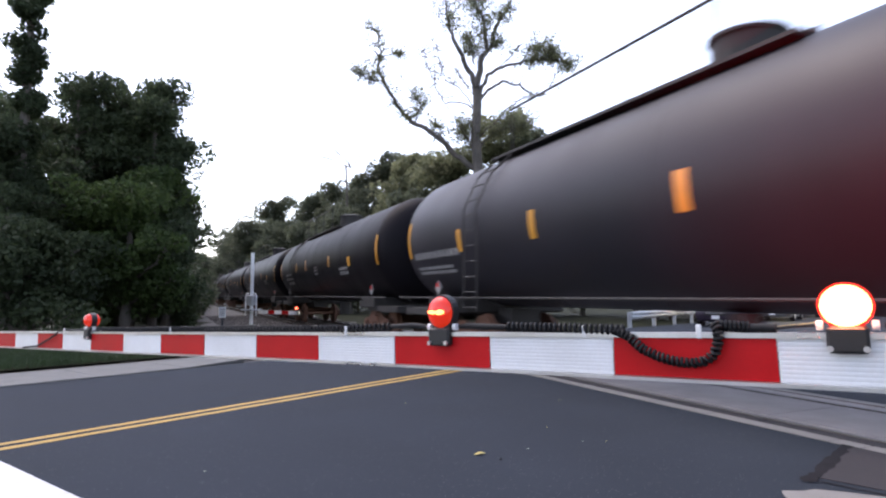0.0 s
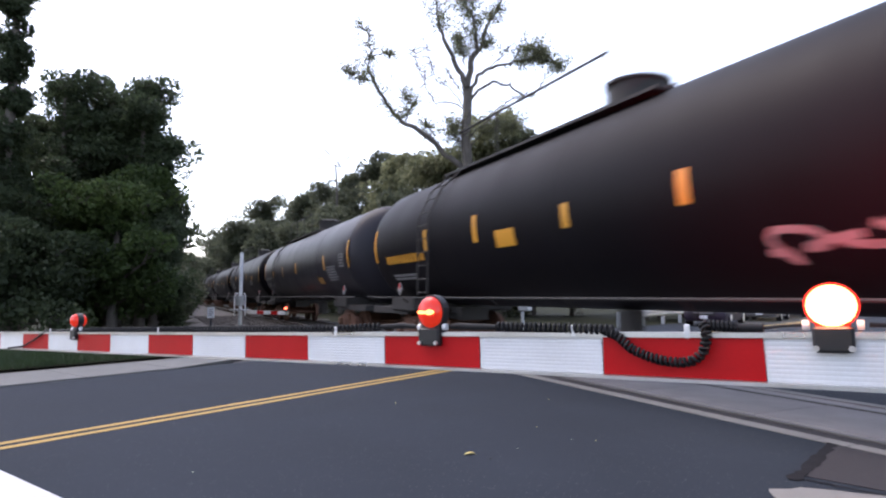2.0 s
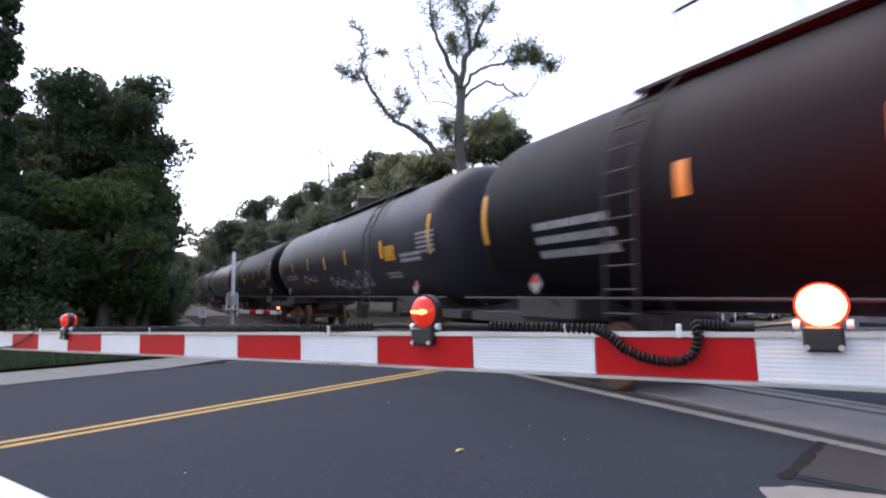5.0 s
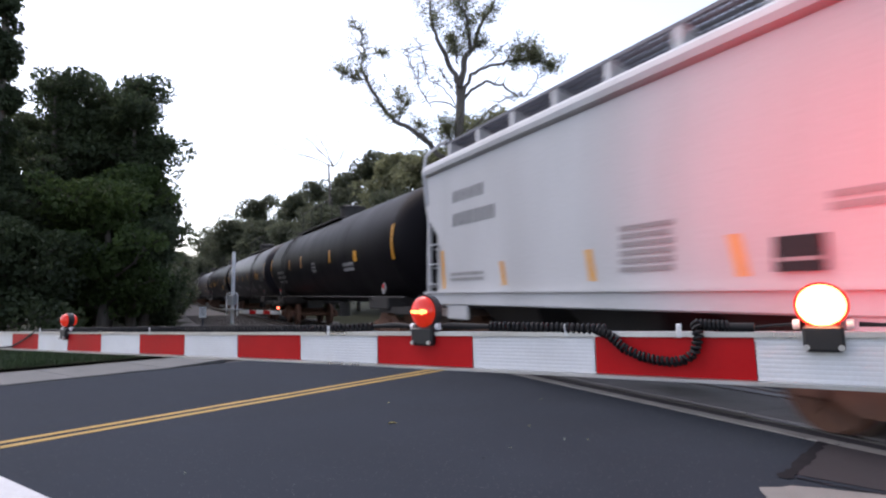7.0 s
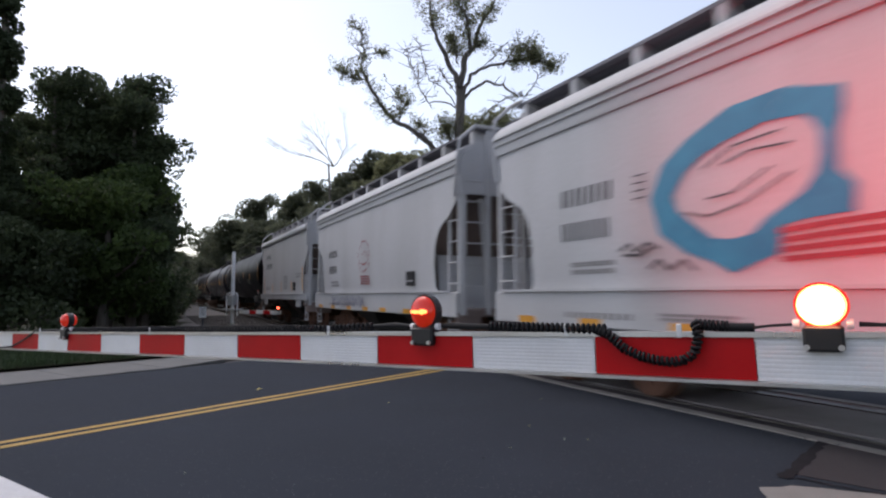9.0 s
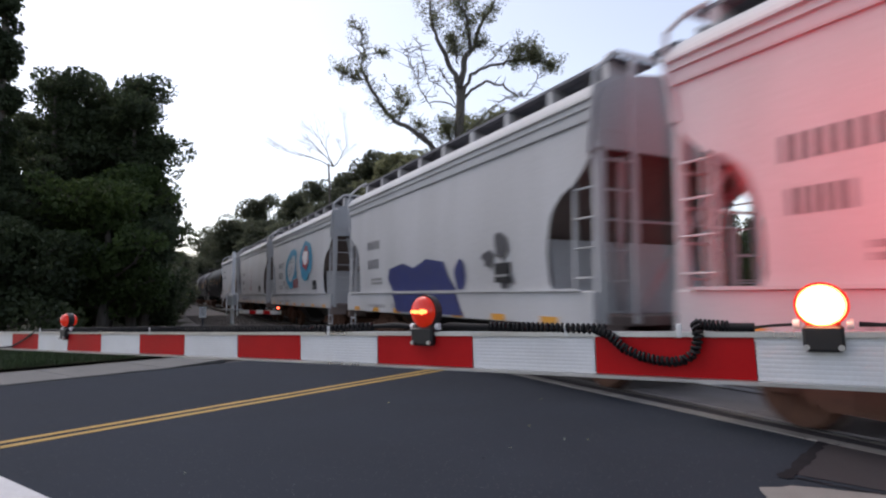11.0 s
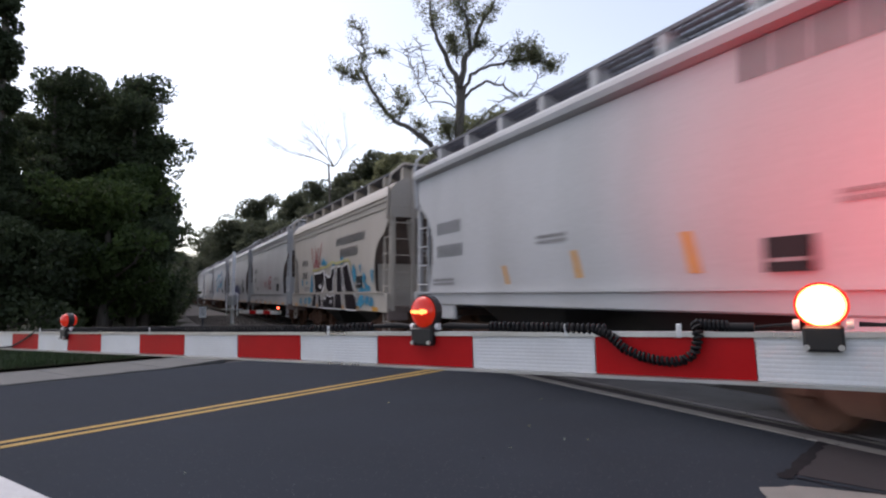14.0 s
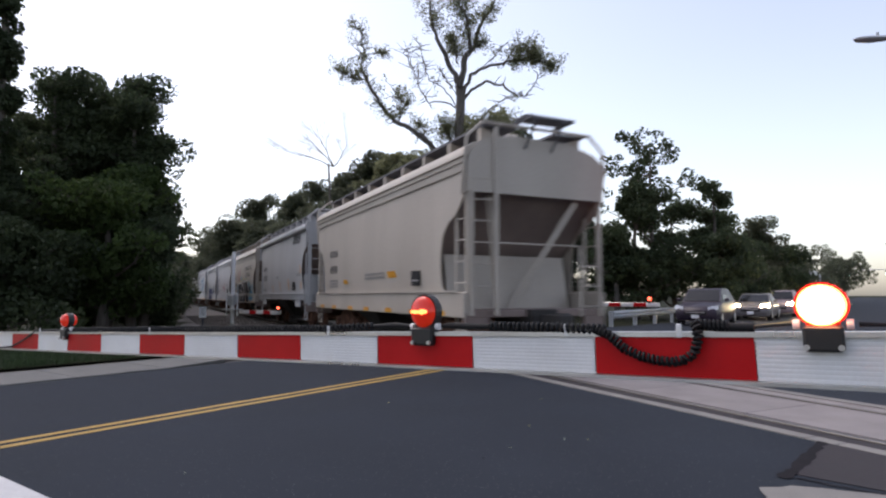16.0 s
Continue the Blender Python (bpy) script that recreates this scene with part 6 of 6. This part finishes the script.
# ---- street lamp, poles, signals and a filling-station canopy down the road ----
street = empty("street_lamp", pose(16.4, 18.6, -0.1), "grey street lamp with a long bracket and flat head", "street lamp")
part("pole", Shape().tube([(0, 0, 0), (0, 0, 8.6), (-0.2, -0.05, 9.1)], [0.11, 0.07, 0.05], 12), GALV, street, smooth=True)
part("bracket", Shape().tube([(-0.2, -0.05, 9.1), (-1.2, -0.3, 9.35), (-2.6, -0.6, 9.38)], 0.035, 8), GALV, street, smooth=True)
hd = Shape().loft([[(-2.5 - x, -0.6 + w * math.cos(2 * math.pi * k / 12), 9.36 + z + hh * math.sin(2 * math.pi * k / 12)) for k in range(12)] for x, w, hh, z in ((0.0, 0.05, 0.05, 0.02), (0.25, 0.13, 0.08, 0.0), (0.7, 0.17, 0.10, -0.03), (1.05, 0.14, 0.08, -0.04), (1.2, 0.04, 0.03, -0.04))])
head = part("head", hd, GALV, street, "flat grey lamp head", smooth=True)
part("photocell", Shape().tube([(-2.95, -0.6, 9.42), (-2.95, -0.6, 9.55)], 0.045, 10), GALV, head)
WOOD_POLE = material("pole_wood", (0.11, 0.09, 0.075), rough=0.9, scale=5, bump=0.3)
for i, (a, l, hgt) in enumerate(((105, 3.2, 9.5), (150, 11, 11), (190, 11, 11), (235, 11, 11), (290, 11, 11), (80, -9.5, 8.5))):
    p = on_road(a, l)
    pole = empty("utility_pole", pose(p.x, p.y, -0.2), "weathered wooden utility pole with a crossarm", "utility pole", "utility poles along the road")
    part("pole", Shape().tube([(0, 0, 0), (0, 0, hgt)], [0.16, 0.1], 10), WOOD_POLE, pole, smooth=True)
    part("crossarm", Shape().box((0, 0, hgt - 0.7), (2.2, 0.1, 0.12), ROAD_TURN), WOOD_POLE, pole)
SIGNAL_GREEN = material("signal_green", (0.3, 0.8, 0.6), rough=0.3, bump=0, emit=(0.45, 1.0, 0.75), power=5)
span = on_road(150, 0)
signal = empty("traffic_signal", pose(span.x, span.y, -0.2), "traffic signals showing green on a mast arm", "traffic signal")
part("pole", Shape().tube([(8 * RN.x, 8 * RN.y, 0), (8 * RN.x, 8 * RN.y, 7)], 0.14, 10), GALV, signal)
part("mast_arm", Shape().tube([(8 * RN.x, 8 * RN.y, 6.6), (-4 * RN.x, -4 * RN.y, 6.9)], 0.08, 8), GALV, signal)
for d in (-3.0, 0.0, 3.0):
    hs = part("signal_head", Shape().box((d * RN.x, d * RN.y, 6.2), (0.4, 0.3, 1.1), ROAD_TURN, 0.03), HOUSING, signal)
    c = Vector((d * RN.x, d * RN.y, 5.85)) - RD * 0.17
    part("lens", Shape().tube([c, c - RD * 0.04], 0.2, 14), SIGNAL_GREEN, hs, "lit green lens")
cp = on_road(98, -8.5)
canopy = empty("canopy", pose(cp.x, cp.y, -0.2), "pale flat canopy on posts beside the far road", "canopy")
part("roof", Shape().box((0, 0, 4.6), (5.0, 6.0, 0.5), ROAD_TURN, 0.03), SIGN_WHITE, canopy)
for dx, dy in ((-2, -2.4), (2, -2.4), (-2, 2.4), (2, 2.4)):
    part("post", Shape().box((dx, dy, 2.2), (0.25, 0.25, 4.4)), SIGN_WHITE, canopy)

# fallen leaves on the road, one of them blown along
LEAF_DRY = material("dry_leaf", (0.55, 0.46, 0.16), (0.42, 0.33, 0.10), 0.6, scale=30, bump=0.1)
LEAF_PALE = material("pale_leaf", (0.55, 0.56, 0.42), (0.40, 0.42, 0.28), 0.6, scale=30, bump=0.1)


def fallen_leaf(x, y, turn, mat, label, size=0.05):
    pts = [(-1, 0, 0.0), (-0.5, 0.35, 0.15), (0.2, 0.42, 0.30), (0.8, 0.2, 0.2), (1.15, 0.0, 0.05), (0.8, -0.2, 0.1), (0.2, -0.4, 0.25), (-0.5, -0.32, 0.1)]
    sh = Shape()
    v = [tuple(c * size for c in p) for p in pts] + [(0, 0, 0.06 * size)]
    sh.add(v, [(i, (i + 1) % 8, 8) for i in range(8)])
    sh.add([(a, b, c - 0.002) for a, b, c in v], [((i + 1) % 8, i, 8) for i in range(8)])
    ob = part("leaf", sh, mat, None, m=pose(x, y, 0.008, 0, 0, turn))
    return tagged(ob, label, "leaf", "fallen leaves on the road")


blown = fallen_leaf(0.16, 5.15, 20, LEAF_DRY, "yellow fallen leaf blown along the asphalt")
PAVE_Q = random.Random(6)
for i in range(7):
    fallen_leaf(PAVE_Q.uniform(-3.5, 2.5), PAVE_Q.uniform(4.6, 8.5), PAVE_Q.uniform(0, 360), LEAF_PALE if i % 2 else LEAF_DRY, "small dry leaf fragment on the asphalt", 0.012)
stain = fallen_leaf(0.33, 5.0, 70, SEAL, "small dark clod on the asphalt", 0.022)


# ---- motion ----
def motions():
    for car, front in MOVING:
        walk(car, [(t, car_at(front + SPEED * t)) for t in (0.0, 0.1, 2.0, 4.0, 6.0, 8.0, 10.0, 12.0, 14.0, 15.9, 16.0)])
    # wheels roll without slipping
    turn = math.degrees(SPEED / 0.46) / 15
    for wheel, x in WHEELS:
        walk(wheel, [(k / 15, pose(x, 0, 0.46, 0, turn * k, 0)) for k in range(241)])
    walk(blown, [(t, pose(x, y, 0.008, 0, 0, turn)) for t, x, y, turn in (
        (0.0, 0.16, 5.15, 20), (4.2, 0.16, 5.15, 20), (5.4, 0.1, 5.4, 60), (6.3, -0.16, 5.96, 110), (6.6, -0.28, 6.1, 150), (7.0, -0.52, 6.35, 200), (7.4, -0.95, 6.85, 260),
        (7.8, -1.5, 7.45, 300), (8.2, -1.55, 7.8, 340), (8.6, -1.9, 8.1, 380), (9.0, -2.6, 8.6, 420), (10.0, -4.5, 9.8, 480), (11.0, -7.5, 12.0, 540), (16.0, -7.9, 12.3, 560))])


motions()
